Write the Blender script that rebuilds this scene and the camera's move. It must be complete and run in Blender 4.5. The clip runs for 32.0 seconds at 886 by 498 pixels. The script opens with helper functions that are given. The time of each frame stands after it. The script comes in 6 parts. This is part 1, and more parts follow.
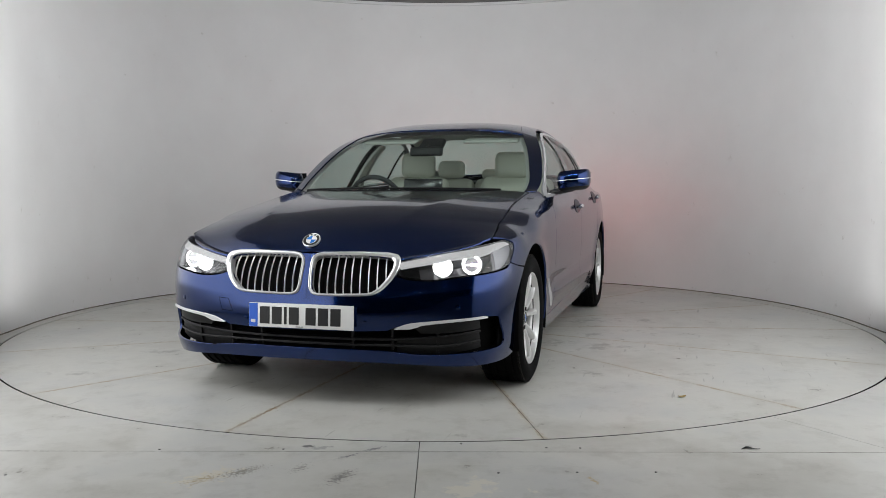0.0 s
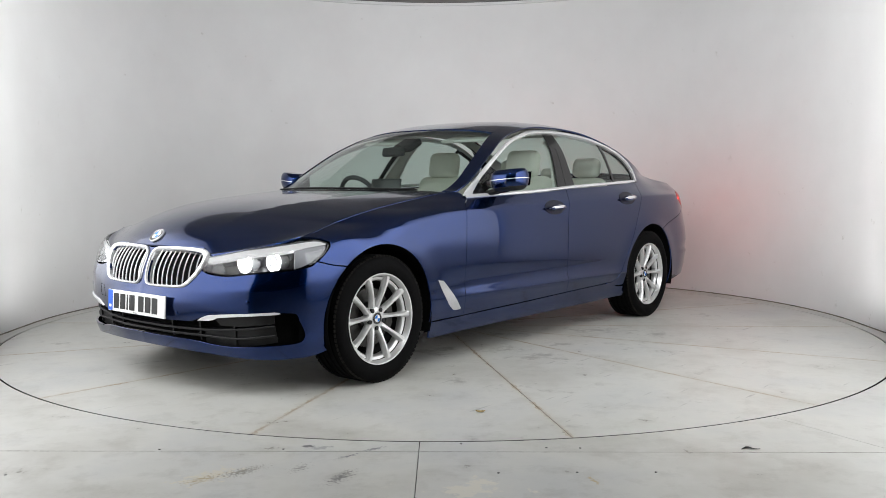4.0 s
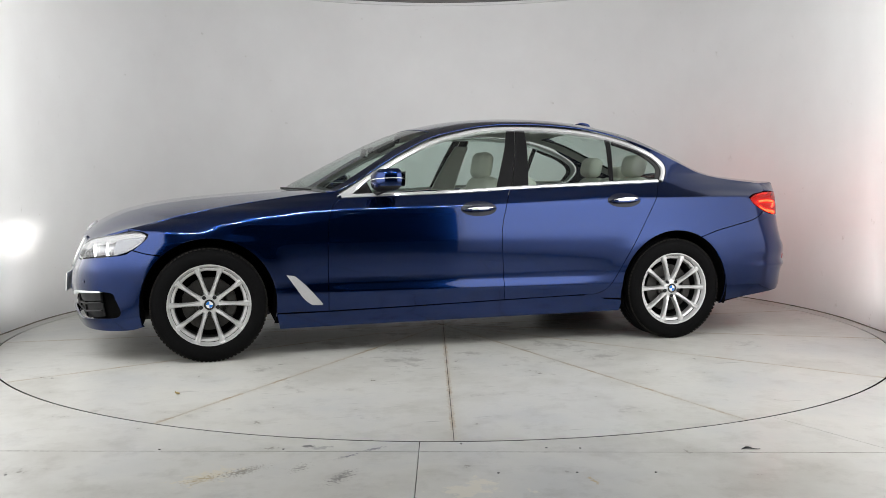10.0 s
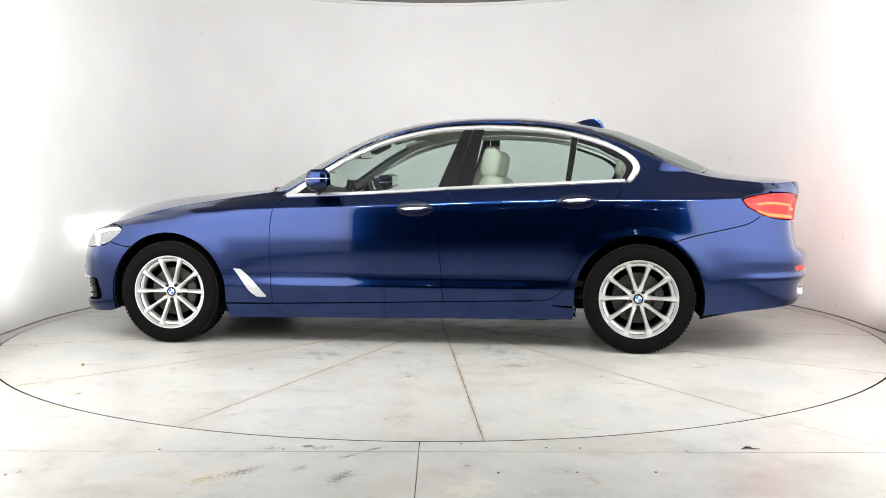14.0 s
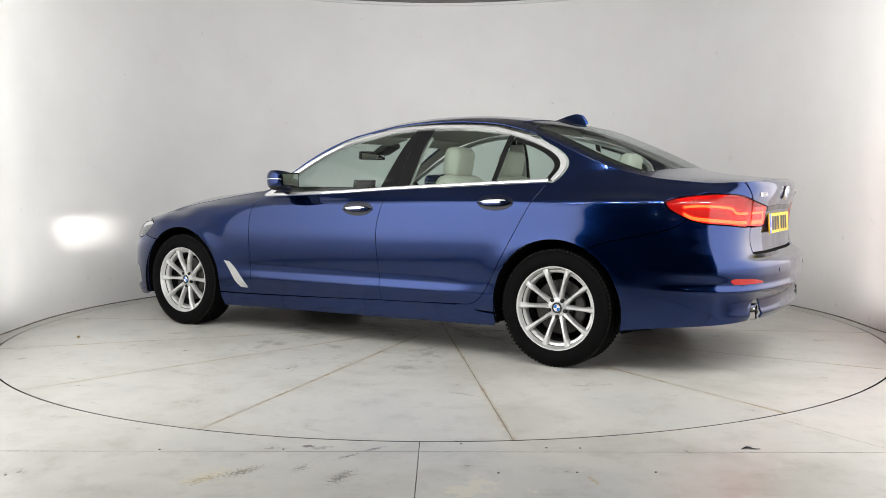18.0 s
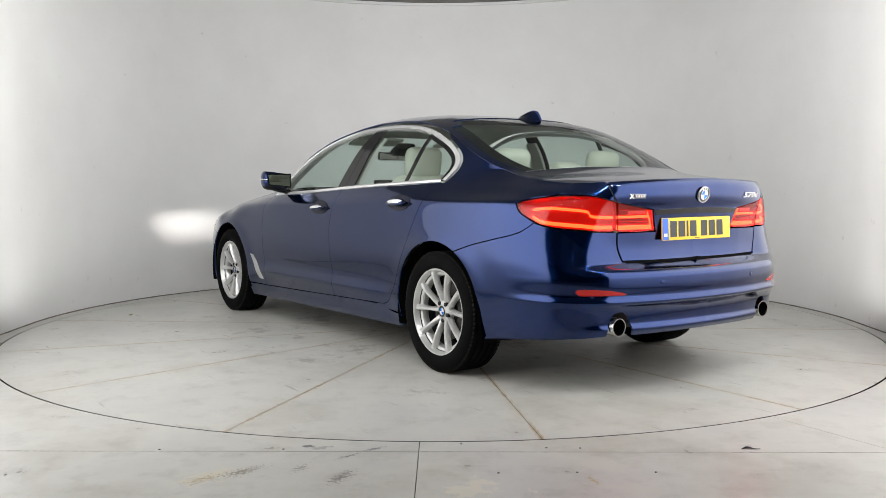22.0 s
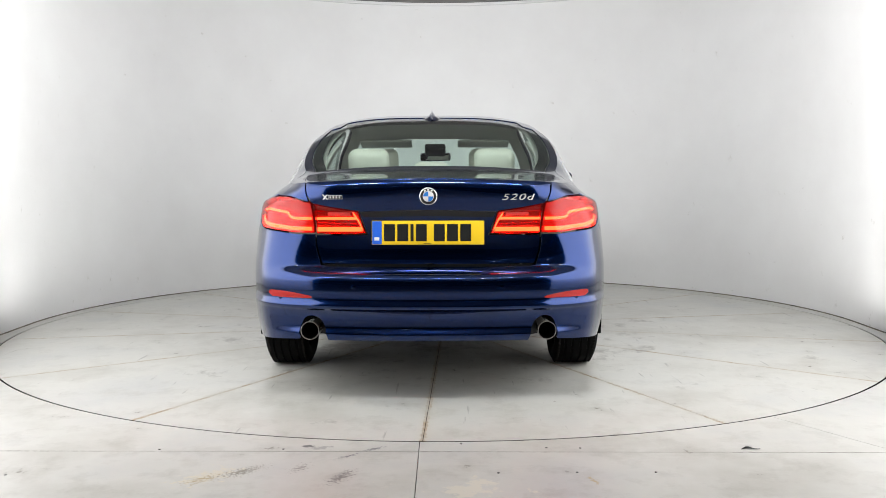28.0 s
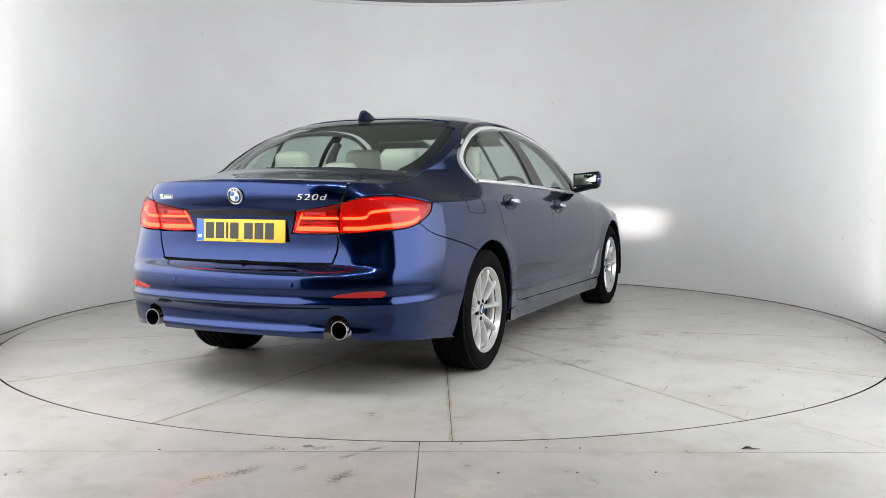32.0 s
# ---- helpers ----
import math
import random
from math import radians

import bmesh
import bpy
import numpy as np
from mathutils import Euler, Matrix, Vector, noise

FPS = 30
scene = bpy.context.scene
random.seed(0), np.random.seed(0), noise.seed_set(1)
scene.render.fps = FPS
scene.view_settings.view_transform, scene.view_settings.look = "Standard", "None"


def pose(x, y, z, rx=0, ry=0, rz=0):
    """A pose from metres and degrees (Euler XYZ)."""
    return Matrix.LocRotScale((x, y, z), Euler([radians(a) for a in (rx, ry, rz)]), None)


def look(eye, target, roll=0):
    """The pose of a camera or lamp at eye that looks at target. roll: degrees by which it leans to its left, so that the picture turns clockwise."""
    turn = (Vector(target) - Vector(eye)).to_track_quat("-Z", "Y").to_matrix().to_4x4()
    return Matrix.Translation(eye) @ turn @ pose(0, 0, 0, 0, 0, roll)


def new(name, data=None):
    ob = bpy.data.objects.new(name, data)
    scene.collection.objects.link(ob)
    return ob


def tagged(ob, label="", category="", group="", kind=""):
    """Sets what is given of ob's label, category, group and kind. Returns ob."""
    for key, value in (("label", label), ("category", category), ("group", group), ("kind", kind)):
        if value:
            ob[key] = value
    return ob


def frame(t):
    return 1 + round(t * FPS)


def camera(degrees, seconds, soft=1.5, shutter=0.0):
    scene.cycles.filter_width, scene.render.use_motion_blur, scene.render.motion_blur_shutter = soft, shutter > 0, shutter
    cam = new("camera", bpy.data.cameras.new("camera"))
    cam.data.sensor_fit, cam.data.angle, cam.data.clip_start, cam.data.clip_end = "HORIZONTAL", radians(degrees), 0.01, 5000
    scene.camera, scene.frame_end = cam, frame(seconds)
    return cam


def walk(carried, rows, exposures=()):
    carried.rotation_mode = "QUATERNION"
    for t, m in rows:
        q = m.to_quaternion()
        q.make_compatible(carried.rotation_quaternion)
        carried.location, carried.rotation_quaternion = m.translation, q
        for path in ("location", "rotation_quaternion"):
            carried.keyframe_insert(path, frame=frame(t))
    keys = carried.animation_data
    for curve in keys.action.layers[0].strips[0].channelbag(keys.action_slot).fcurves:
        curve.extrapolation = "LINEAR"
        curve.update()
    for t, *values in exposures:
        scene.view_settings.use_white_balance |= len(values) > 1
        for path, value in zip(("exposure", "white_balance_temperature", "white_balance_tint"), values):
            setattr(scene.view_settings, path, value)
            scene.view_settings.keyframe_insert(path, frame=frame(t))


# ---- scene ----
# one studio with a turntable; the car stands on it and turns with it
TABLE_START, TABLE_RATE = -106.42, -5.850
CAR_X, CAR_Y = 0.163, 0.060
CLIP = 32.0

cam = camera(53.03, CLIP, soft=0.8)
EYE = pose(0, -6.426, 1.022, 90 - 4.158, 0, 0) @ pose(0, 0, 0, 0, 0, -0.127)
walk(cam, [(0, EYE), (CLIP, EYE)],
     exposures=[(0, -0.76, 6500, 10), (1, -0.92, 6500, 10), (2, -0.8, 6500, 10), (3, -0.45, 6500, 10), (6, -0.33, 6500, 10), (7, -0.43, 6500, 10), (8, -0.53, 6520, 10), (9, -0.60, 6550, 10), (10, -0.36, 6600, 10), (11, -0.1, 6650, 10),
                (12, 0.10, 6700, 10), (13, 0.14, 6750, 10), (14.5, 0.31, 6720, 10), (17, -0.1, 6770, 10), (19, -0.25, 6770, 10), (21, -0.36, 6700, 10), (22, -0.34, 6700, 10), (23, -0.36, 6700, 10), (24, -0.45, 6700, 10), (25, -0.46, 6750, 10),
                (28, 0.04, 6600, 10), (29, 0.1, 6550, 10), (30, 0.14, 6550, 10), (31, 0.0, 6500, 10), (32, -0.2, 6500, 10)])

# ---- light ----
world = bpy.data.worlds.new("world")
scene.world = world
world.use_nodes = True
world.node_tree.nodes["Background"].inputs[0].default_value = (0.5, 0.52, 0.55, 1)
world.node_tree.nodes["Background"].inputs[1].default_value = 0.02


def area(name, eye, target, sx, sy, watts, colour=(1, 1, 1), shape="RECTANGLE"):
    d = bpy.data.lights.new(name, "AREA")
    d.shape, d.size, d.size_y, d.energy, d.color = shape, sx, sy, watts, colour
    o = new(name, d)
    o.matrix_basis = look(eye, target)
    return o


PANEL_WATTS, STRIP_WATTS, WASH_WATTS, HALL_WATTS = 124, 6.5, 13.5, 1.4
def soft_box(lamp):
    """Dims a large diffuser towards its edges, along y and z."""
    lamp.data.use_nodes = True
    nt = lamp.data.node_tree
    em = nt.nodes["Emission"]
    xyz, geo = nt.nodes.new("ShaderNodeSeparateXYZ"), nt.nodes.new("ShaderNodeNewGeometry")
    nt.links.new(geo.outputs["Position"], xyz.inputs[0])
    out = None
    for axis, lo, hi, stops in ((1, -4.05, -0.5, ((0.0, 0.5), (0.05, 1.0), (0.55, 1.0), (1.0, 0.50))), (2, 0.0, 3.0, ((0.0, 0.04), (0.10, 0.16), (0.27, 0.93), (0.66, 1.0), (0.93, 0.3)))):
        mr, rp = nt.nodes.new("ShaderNodeMapRange"), nt.nodes.new("ShaderNodeValToRGB")
        mr.inputs[1].default_value, mr.inputs[2].default_value = lo, hi
        rp.color_ramp.interpolation = "EASE"
        while len(rp.color_ramp.elements) < len(stops):
            rp.color_ramp.elements.new(0.5)
        for e, (at, v) in zip(rp.color_ramp.elements, stops):
            e.position, e.color = at, (v, v, v, 1)
        nt.links.new(xyz.outputs[axis], mr.inputs[0])
        nt.links.new(mr.outputs[0], rp.inputs[0])
        if out is None:
            out = rp.outputs[0]
        else:
            mul = nt.nodes.new("ShaderNodeMath")
            mul.operation = "MULTIPLY"
            nt.links.new(out, mul.inputs[0])
            nt.links.new(rp.outputs[0], mul.inputs[1])
            nt.links.new(mul.outputs[0], em.inputs["Strength"])


for sx_ in (-1, 1):
    panel = area("side_panel_light", (sx_ * 2.41, -2.265, 1.42), (sx_ * 1.453, -1.974, 1.42), 3.66, 2.74, PANEL_WATTS, (0.97, 0.985, 1))
    soft_box(panel)
    strip = area("wall_edge_strip_light", (sx_ * 2.83, -0.74, 1.5), (sx_ * 3.045, 0.10, 1.5), 0.06, 2.7, STRIP_WATTS)
    strip.data.spread = radians(44)
# unseen fill lamps, added to brighten the back wall and the floor's middle
for k in range(-2, 3):
    a = radians(29 * k)
    wash = area("added_wall_fill_light", (0.95 * k, -3.7, 2.9), (3.05 * math.sin(a), 0.13 + 3.05 * math.cos(a), 1.62), 0.7, 0.06, WASH_WATTS * (1.7, 1.4, 1.1)[abs(k)], (0.965, 0.985, 1))
    wash.data.spread = radians(140)
for x, y in ((-2.2, -7.4), (-0.7, -8.2), (0.9, -7.4), (2.4, -8.4), (-1.6, -9.4), (1.7, -9.4)):
    area("hall_spot_light", (x, y, 2.93), (x, y + 0.5, 0), 0.09, 0.09, HALL_WATTS, (1, 0.985, 0.965), "DISK")


# ---- materials ----
def mat(name):
    m = bpy.data.materials.new(name)
    m.use_nodes = True
    nt = m.node_tree
    return m, nt, nt.nodes["Principled BSDF"]


def setp(b, **kw):
    names = dict(base="Base Color", metal="Metallic", rough="Roughness", coat="Coat Weight", coatr="Coat Roughness",
                 ior="IOR", spec="Specular IOR Level", trans="Transmission Weight", alpha="Alpha", glow="Emission Color", power="Emission Strength", sheen="Sheen Weight")
    for k, v in kw.items():
        b.inputs[names[k]].default_value = (*v, 1) if isinstance(v, tuple) else v


def noise_node(nt, scale, detail=4, rough=0.6, space="Object"):
    tc = nt.nodes.new("ShaderNodeTexCoord")
    n = nt.nodes.new("ShaderNodeTexNoise")
    n.inputs["Scale"].default_value, n.inputs["Detail"].default_value, n.inputs["Roughness"].default_value = scale, detail, rough
    nt.links.new(tc.outputs[space], n.inputs["Vector"])
    return n


def ramp(nt, src, *stops):
    r = nt.nodes.new("ShaderNodeValToRGB")
    while len(r.color_ramp.elements) < len(stops):
        r.color_ramp.elements.new(0.5)
    for e, (p, c) in zip(r.color_ramp.elements, stops):
        e.position, e.color = p, (*c, 1) if isinstance(c, tuple) else (c, c, c, 1)
    nt.links.new(src, r.inputs[0])
    return r


def bump(nt, b, src, strength, distance=0.002):
    n = nt.nodes.new("ShaderNodeBump")
    n.inputs["Strength"].default_value, n.inputs["Distance"].default_value = strength, distance
    nt.links.new(src, n.inputs["Height"])
    nt.links.new(n.outputs[0], b.inputs["Normal"])


def simple(name, base, rough=0.5, grain=0.0, scale=60, **kw):
    m, nt, b = mat(name)
    setp(b, base=base, rough=rough, **kw)
    if grain:
        n = noise_node(nt, scale)
        lo, hi = tuple(c * (1 - grain) for c in base), tuple(min(1, c * (1 + grain)) for c in base)
        nt.links.new(ramp(nt, n.outputs[0], (0.3, lo), (0.7, hi)).outputs[0], b.inputs["Base Color"])
        bump(nt, b, n.outputs[0], 0.15)
    return m


def paint_material():
    m, nt, b = mat("blue_metallic_paint")
    setp(b, metal=0.95, rough=0.15, coat=0.65, coatr=0.012)
    n = noise_node(nt, 900, 2)
    r = ramp(nt, n.outputs[0], (0.35, (0.0008, 0.0130, 0.074)), (0.7, (0.0016, 0.0210, 0.114)))
    nt.links.new(r.outputs[0], b.inputs["Base Color"])
    return m


def glass_material(name, tint, gloss=0.04):
    """Clear sheet: see-through, with a gloss that grows at a slant."""
    m, nt, b = mat(name)
    nt.nodes.remove(b)
    t, g, mx, f = (nt.nodes.new("ShaderNode" + k) for k in ("BsdfTransparent", "BsdfGlossy", "MixShader", "LayerWeight"))
    t.inputs[0].default_value = (*tint, 1)
    g.inputs["Roughness"].default_value = 0.01
    f.inputs["Blend"].default_value = 0.5
    slant = math_node(nt, "MULTIPLY", math_node(nt, "POWER", f.outputs["Facing"], 5.0), 0.85)
    nt.links.new(math_node(nt, "ADD", slant, gloss), mx.inputs[0])
    nt.links.new(t.outputs[0], mx.inputs[1])
    nt.links.new(g.outputs[0], mx.inputs[2])
    nt.links.new(mx.outputs[0], nt.nodes["Material Output"].inputs[0])
    return m


def math_node(nt, op, a, b=None, clamp=False):
    n = nt.nodes.new("ShaderNodeMath")
    n.operation, n.use_clamp = op, clamp
    for i, v in enumerate((a, b)):
        if v is None:
            continue
        if isinstance(v, (int, float)):
            n.inputs[i].default_value = v
        else:
            nt.links.new(v, n.inputs[i])
    return n.outputs[0]


def blend(nt, fac, a, b, mode="MIX"):
    n = nt.nodes.new("ShaderNodeMix")
    n.data_type, n.blend_type = "RGBA", mode
    for v, i in ((fac, 0), (a, 6), (b, 7)):
        if isinstance(v, (int, float)):
            n.inputs[i].default_value = v
        elif isinstance(v, tuple):
            n.inputs[i].default_value = (*v, 1)
        else:
            nt.links.new(v, n.inputs[i])
    return n.outputs[2]


def wall_material():
    m, nt, b = mat("white_painted_wall")
    n = noise_node(nt, 1.3, 6)
    r = ramp(nt, n.outputs[0], (0.3, (0.795, 0.79, 0.785)), (0.7, (0.85, 0.85, 0.845)))
    nt.links.new(r.outputs[0], b.inputs["Base Color"])
    tc = nt.nodes.new("ShaderNodeTexCoord")
    xyz = nt.nodes.new("ShaderNodeSeparateXYZ")
    nt.links.new(tc.outputs["Object"], xyz.inputs[0])
    sc = noise_node(nt, 9, 7, 0.7)
    low = ramp(nt, xyz.outputs[2], (0.0, 0.15), (0.03, 0.04), (0.25, 0.0))
    v = math_node(nt, "ADD", sc.outputs[0], low.outputs[0])
    dirt = ramp(nt, v, (0.66, 0.0), (0.80, 0.75))
    col = blend(nt, dirt.outputs[0], r.outputs[0], (0.36, 0.33, 0.27))
    nt.links.new(col, b.inputs["Base Color"])
    setp(b, rough=0.45)
    n2 = noise_node(nt, 35, 5)
    bump(nt, b, n2.outputs[0], 0.05)
    return m


def floor_material(name, seams=0, stains=()):
    """Grey floor paint with wear; seams: how many rusty radial joints; stains: x, y, half length, half width, turn, noise scale, threshold, colour."""
    m, nt, b = mat(name)
    n = noise_node(nt, 1.1, 8, 0.6)
    streak = noise_node(nt, 5, 8, 0.7)
    fine = noise_node(nt, 30, 8, 0.75)
    col = ramp(nt, n.outputs[0], (0.30, (0.46, 0.45, 0.405)), (0.5, (0.59, 0.585, 0.545)), (0.70, (0.51, 0.515, 0.50))).outputs[0]
    col = blend(nt, 0.55, col, ramp(nt, streak.outputs[0], (0.30, (0.60, 0.58, 0.54)), (0.50, (1, 1, 1))).outputs[0], "MULTIPLY")
    col = blend(nt, 0.65, col, ramp(nt, fine.outputs[0], (0.24, (0.45, 0.42, 0.38)), (0.34, (1, 1, 1))).outputs[0], "MULTIPLY")
    tc = nt.nodes.new("ShaderNodeTexCoord")
    xyz = nt.nodes.new("ShaderNodeSeparateXYZ")
    nt.links.new(tc.outputs["Object"], xyz.inputs[0])
    x, y = xyz.outputs[0], xyz.outputs[1]
    if seams:
        step = 2 * math.pi / seams
        a = math_node(nt, "ADD", math_node(nt, "ARCTAN2", y, x), radians(1.4) + 4 * math.pi)
        f = math_node(nt, "FRACT", math_node(nt, "DIVIDE", a, step))
        d = math_node(nt, "SUBTRACT", 0.5, math_node(nt, "ABSOLUTE", math_node(nt, "SUBTRACT", f, 0.5)))
        r = math_node(nt, "SQRT", math_node(nt, "ADD", math_node(nt, "MULTIPLY", x, x), math_node(nt, "MULTIPLY", y, y)))
        d = math_node(nt, "MULTIPLY", math_node(nt, "MULTIPLY", d, step), r)
        wob = math_node(nt, "MULTIPLY", math_node(nt, "SUBTRACT", fine.outputs[0], 0.42), 0.06)
        mask = math_node(nt, "MULTIPLY", math_node(nt, "LESS_THAN", math_node(nt, "SUBTRACT", d, wob), 0.006), ramp(nt, streak.outputs[0], (0.38, 0.0), (0.56, 0.9)).outputs[0])
        mask = math_node(nt, "MULTIPLY", mask, ramp(nt, n.outputs[0], (0.36, 0.35), (0.54, 1.0)).outputs[0])
        col = blend(nt, mask, col, (0.33, 0.235, 0.125))
        soft = ramp(nt, d, (0.0, 0.3), (0.045, 0.0)).outputs[0]
        col = blend(nt, math_node(nt, "MULTIPLY", soft, n.outputs[0]), col, (0.45, 0.38, 0.27))
        # rubber scuffs and oil, mostly towards the middle
        scuff = noise_node(nt, 2.6, 9, 0.72)
        reach = ramp(nt, math_node(nt, "MULTIPLY", r, 0.35), (0.0, 0.11), (0.40, 0.085), (0.80, 0.0)).outputs[0]
        sv = math_node(nt, "ADD", scuff.outputs[0], reach)
        col = blend(nt, ramp(nt, sv, (0.615, 0.0), (0.69, 0.55)).outputs[0], col, (0.17, 0.155, 0.135))
        line = nt.nodes.new("ShaderNodeMapping")
        line.inputs["Rotation"].default_value, line.inputs["Scale"].default_value = (0, 0, radians(25)), (1.2, 14, 1)
        nt.links.new(tc.outputs["Object"], line.inputs[0])
        drag = nt.nodes.new("ShaderNodeTexNoise")
        drag.inputs["Scale"].default_value, drag.inputs["Detail"].default_value = 2.4, 5
        nt.links.new(line.outputs[0], drag.inputs["Vector"])
        col = blend(nt, ramp(nt, drag.outputs[0], (0.67, 0.0), (0.72, 0.5)).outputs[0], col, (0.15, 0.14, 0.13))
    for sx_, sy_, hx, hy, turn, scale, thr, colour in stains:
        mp = nt.nodes.new("ShaderNodeMapping")
        mp.vector_type = "TEXTURE"
        mp.inputs["Location"].default_value, mp.inputs["Rotation"].default_value, mp.inputs["Scale"].default_value = (sx_, sy_, 0), (0, 0, radians(turn)), (hx, hy, 1)
        nt.links.new(tc.outputs["Object"], mp.inputs[0])
        g = nt.nodes.new("ShaderNodeTexGradient")
        g.gradient_type = "SPHERICAL"
        nt.links.new(mp.outputs[0], g.inputs[0])
        sp = noise_node(nt, scale, 6, 0.7)
        v = math_node(nt, "ADD", sp.outputs[0], math_node(nt, "MULTIPLY", g.outputs[0], 0.35))
        mk = ramp(nt, v, (thr, 0.0), (min(1, thr + 0.05), 0.9)).outputs[0]
        mk = math_node(nt, "MULTIPLY", mk, ramp(nt, g.outputs[0], (0.0, 0.0), (0.2, 1.0)).outputs[0])
        col = blend(nt, mk, col, colour)
    if stains:
        # dirt along the straight joint in front of the table, and pin-head specks
        j = math_node(nt, "ABSOLUTE", math_node(nt, "ADD", math_node(nt, "ADD", y, 3.0875), math_node(nt, "MULTIPLY", x, 0.0135)))
        near = math_node(nt, "LESS_THAN", j, math_node(nt, "ADD", math_node(nt, "MULTIPLY", math_node(nt, "SUBTRACT", fine.outputs[0], 0.45), 0.03), 0.002))
        col = blend(nt, math_node(nt, "MULTIPLY", near, ramp(nt, streak.outputs[0], (0.42, 0.1), (0.6, 0.85)).outputs[0]), col, (0.20, 0.18, 0.15))
    speck = nt.nodes.new("ShaderNodeTexVoronoi")
    speck.inputs["Scale"].default_value = 4.5
    nt.links.new(tc.outputs["Object"], speck.inputs["Vector"])
    dot = math_node(nt, "LESS_THAN", speck.outputs["Distance"], math_node(nt, "MULTIPLY", math_node(nt, "SUBTRACT", streak.outputs[0], 0.42), 0.16))
    col = blend(nt, math_node(nt, "MULTIPLY", dot, 0.7), col, (0.22, 0.19, 0.15))
    nt.links.new(col, b.inputs["Base Color"])
    nt.links.new(ramp(nt, streak.outputs[0], (0.3, 0.26), (0.7, 0.42)).outputs[0], b.inputs["Roughness"])
    setp(b, spec=0.4)
    bump(nt, b, fine.outputs[0], 0.05)
    return m


# x, y, half length, half width, turn, noise scale, threshold, colour
STAINS = [(-0.82, -3.36, 0.30, 0.16, 40, 22, 0.74, (0.64, 0.60, 0.49)), (0.1, -3.5, 0.7, 0.3, 0, 6, 0.80, (0.68, 0.65, 0.56)),
          (-0.48, -3.03, 0.08, 0.045, 10, 34, 0.68, (0.34, 0.34, 0.33)), (-0.53, -3.01, 0.03, 0.02, 10, 60, 0.56, (0.08, 0.08, 0.08)), (-0.27, -3.05, 0.025, 0.10, -55, 90, 0.70, (0.12, 0.12, 0.14)), (-0.36, -3.14, 0.025, 0.10, -50, 90, 0.72, (0.12, 0.12, 0.14)),
          (-0.72, -3.32, 0.24, 0.10, 45, 95, 0.76, (0.18, 0.16, 0.12)), (-0.84, -3.40, 0.18, 0.09, 45, 75, 0.76, (0.40, 0.32, 0.18)), (-0.36, -3.38, 0.08, 0.22, -25, 95, 0.75, (0.16, 0.15, 0.14)),
          (-0.52, -3.28, 0.10, 0.18, -20, 100, 0.80, (0.22, 0.21, 0.19)), (0.52, -3.42, 0.03, 0.12, 20, 60, 0.74, (0.45, 0.36, 0.2))]


PAINT = paint_material()
# body blue darkened, so the handle recesses carry their shade as colour
RECESS = simple("blue_paint_with_recess_shade", (0.0012, 0.003, 0.016), 0.3, 0.0, spec=0.25, coat=0.15)
WALL = wall_material()
FLOOR = floor_material("grey_painted_floor", 0, STAINS)
TABLE = floor_material("grey_turntable_top", 14)
CEIL = simple("matt_ceiling", (0.25, 0.25, 0.25), 0.8, 0.05, 4)
DARKWALL = simple("dim_hall_wall", (0.03, 0.03, 0.033), 0.8, 0.2, 3)
BLACK = simple("black_plastic", (0.007, 0.007, 0.0075), 0.45, 0.25, 120, spec=0.3)
# near black for liners, and for gaps and hollows whose shade it replaces
VOID = simple("unlit_black", (0.003, 0.003, 0.003), 0.9, spec=0.05)
GLOSSB = simple("gloss_black_trim", (0.006, 0.006, 0.0065), 0.15, 0.0, spec=0.35, coat=0.2)
DUSTY = simple("dusty_tyre_tread", (0.012, 0.011, 0.0095), 0.85, 0.5, 40, spec=0.1)
RUBBER = simple("tyre_rubber", (0.0035, 0.0035, 0.0037), 0.75, 0.3, 90, spec=0.06)
ALLOY = simple("silver_alloy", (0.66, 0.66, 0.655), 0.36, 0.03, 200, metal=0.7)
# the rim's alloy again, near black: shade inside the wheel put into colour
BARREL = simple("alloy_painted_shaded", (0.03, 0.03, 0.03), 0.5, 0.1, 100, metal=0.5)
STEEL = simple("brake_steel", (0.055, 0.053, 0.05), 0.45, 0.15, 80, metal=0.9)
CHROME = simple("bright_chrome", (0.86, 0.86, 0.86), 0.12, 0.0, metal=0.6)
PIPE = simple("polished_exhaust_steel", (0.55, 0.54, 0.53), 0.18, 0.08, 150, metal=1.0)
SATIN = simple("satin_aluminium", (0.82, 0.82, 0.83), 0.28, 0.0, metal=0.5)
VENT = simple("dull_satin_aluminium", (0.50, 0.50, 0.51), 0.4, 0.06, 90, metal=0.6)
GLASS = glass_material("tinted_glass", (0.76, 0.85, 0.81), 0.06)
LENS = glass_material("clear_lens", (0.93, 0.94, 0.95))
RED = glass_material("red_lens", (0.85, 0.22, 0.20))


def glow_material(name, colour, power):
    m, nt, b = mat(name)
    setp(b, base=(0.02, 0.02, 0.02), glow=colour, power=power)
    return m


LAMP = glow_material("white_lamp_glow", (0.9, 0.95, 1), 12)
BULB = glow_material("dipped_beam_glow", (1, 0.98, 0.95), 8500)
DAYRUN = glow_material("ring_lamp_glow", (1, 1, 1), 14)
REDGLOW = glow_material("red_lamp_glow", (1, 0.03, 0.02), 0.62)
DIMRED = glow_material("dim_red_lamp_glow", (1, 0.02, 0.015), 0.16)
# the brow is silver trim; its brightness is put in as a glow
BROW = glow_material("brow_added_glow", (1, 1, 1), 0.8)
ORANGEGLOW = glow_material("red_tube_glow", (1, 0.062, 0.018), 28)
REDPLASTIC = simple("red_reflector", (0.40, 0.012, 0.01), 0.22, 0.0, coat=0.25)
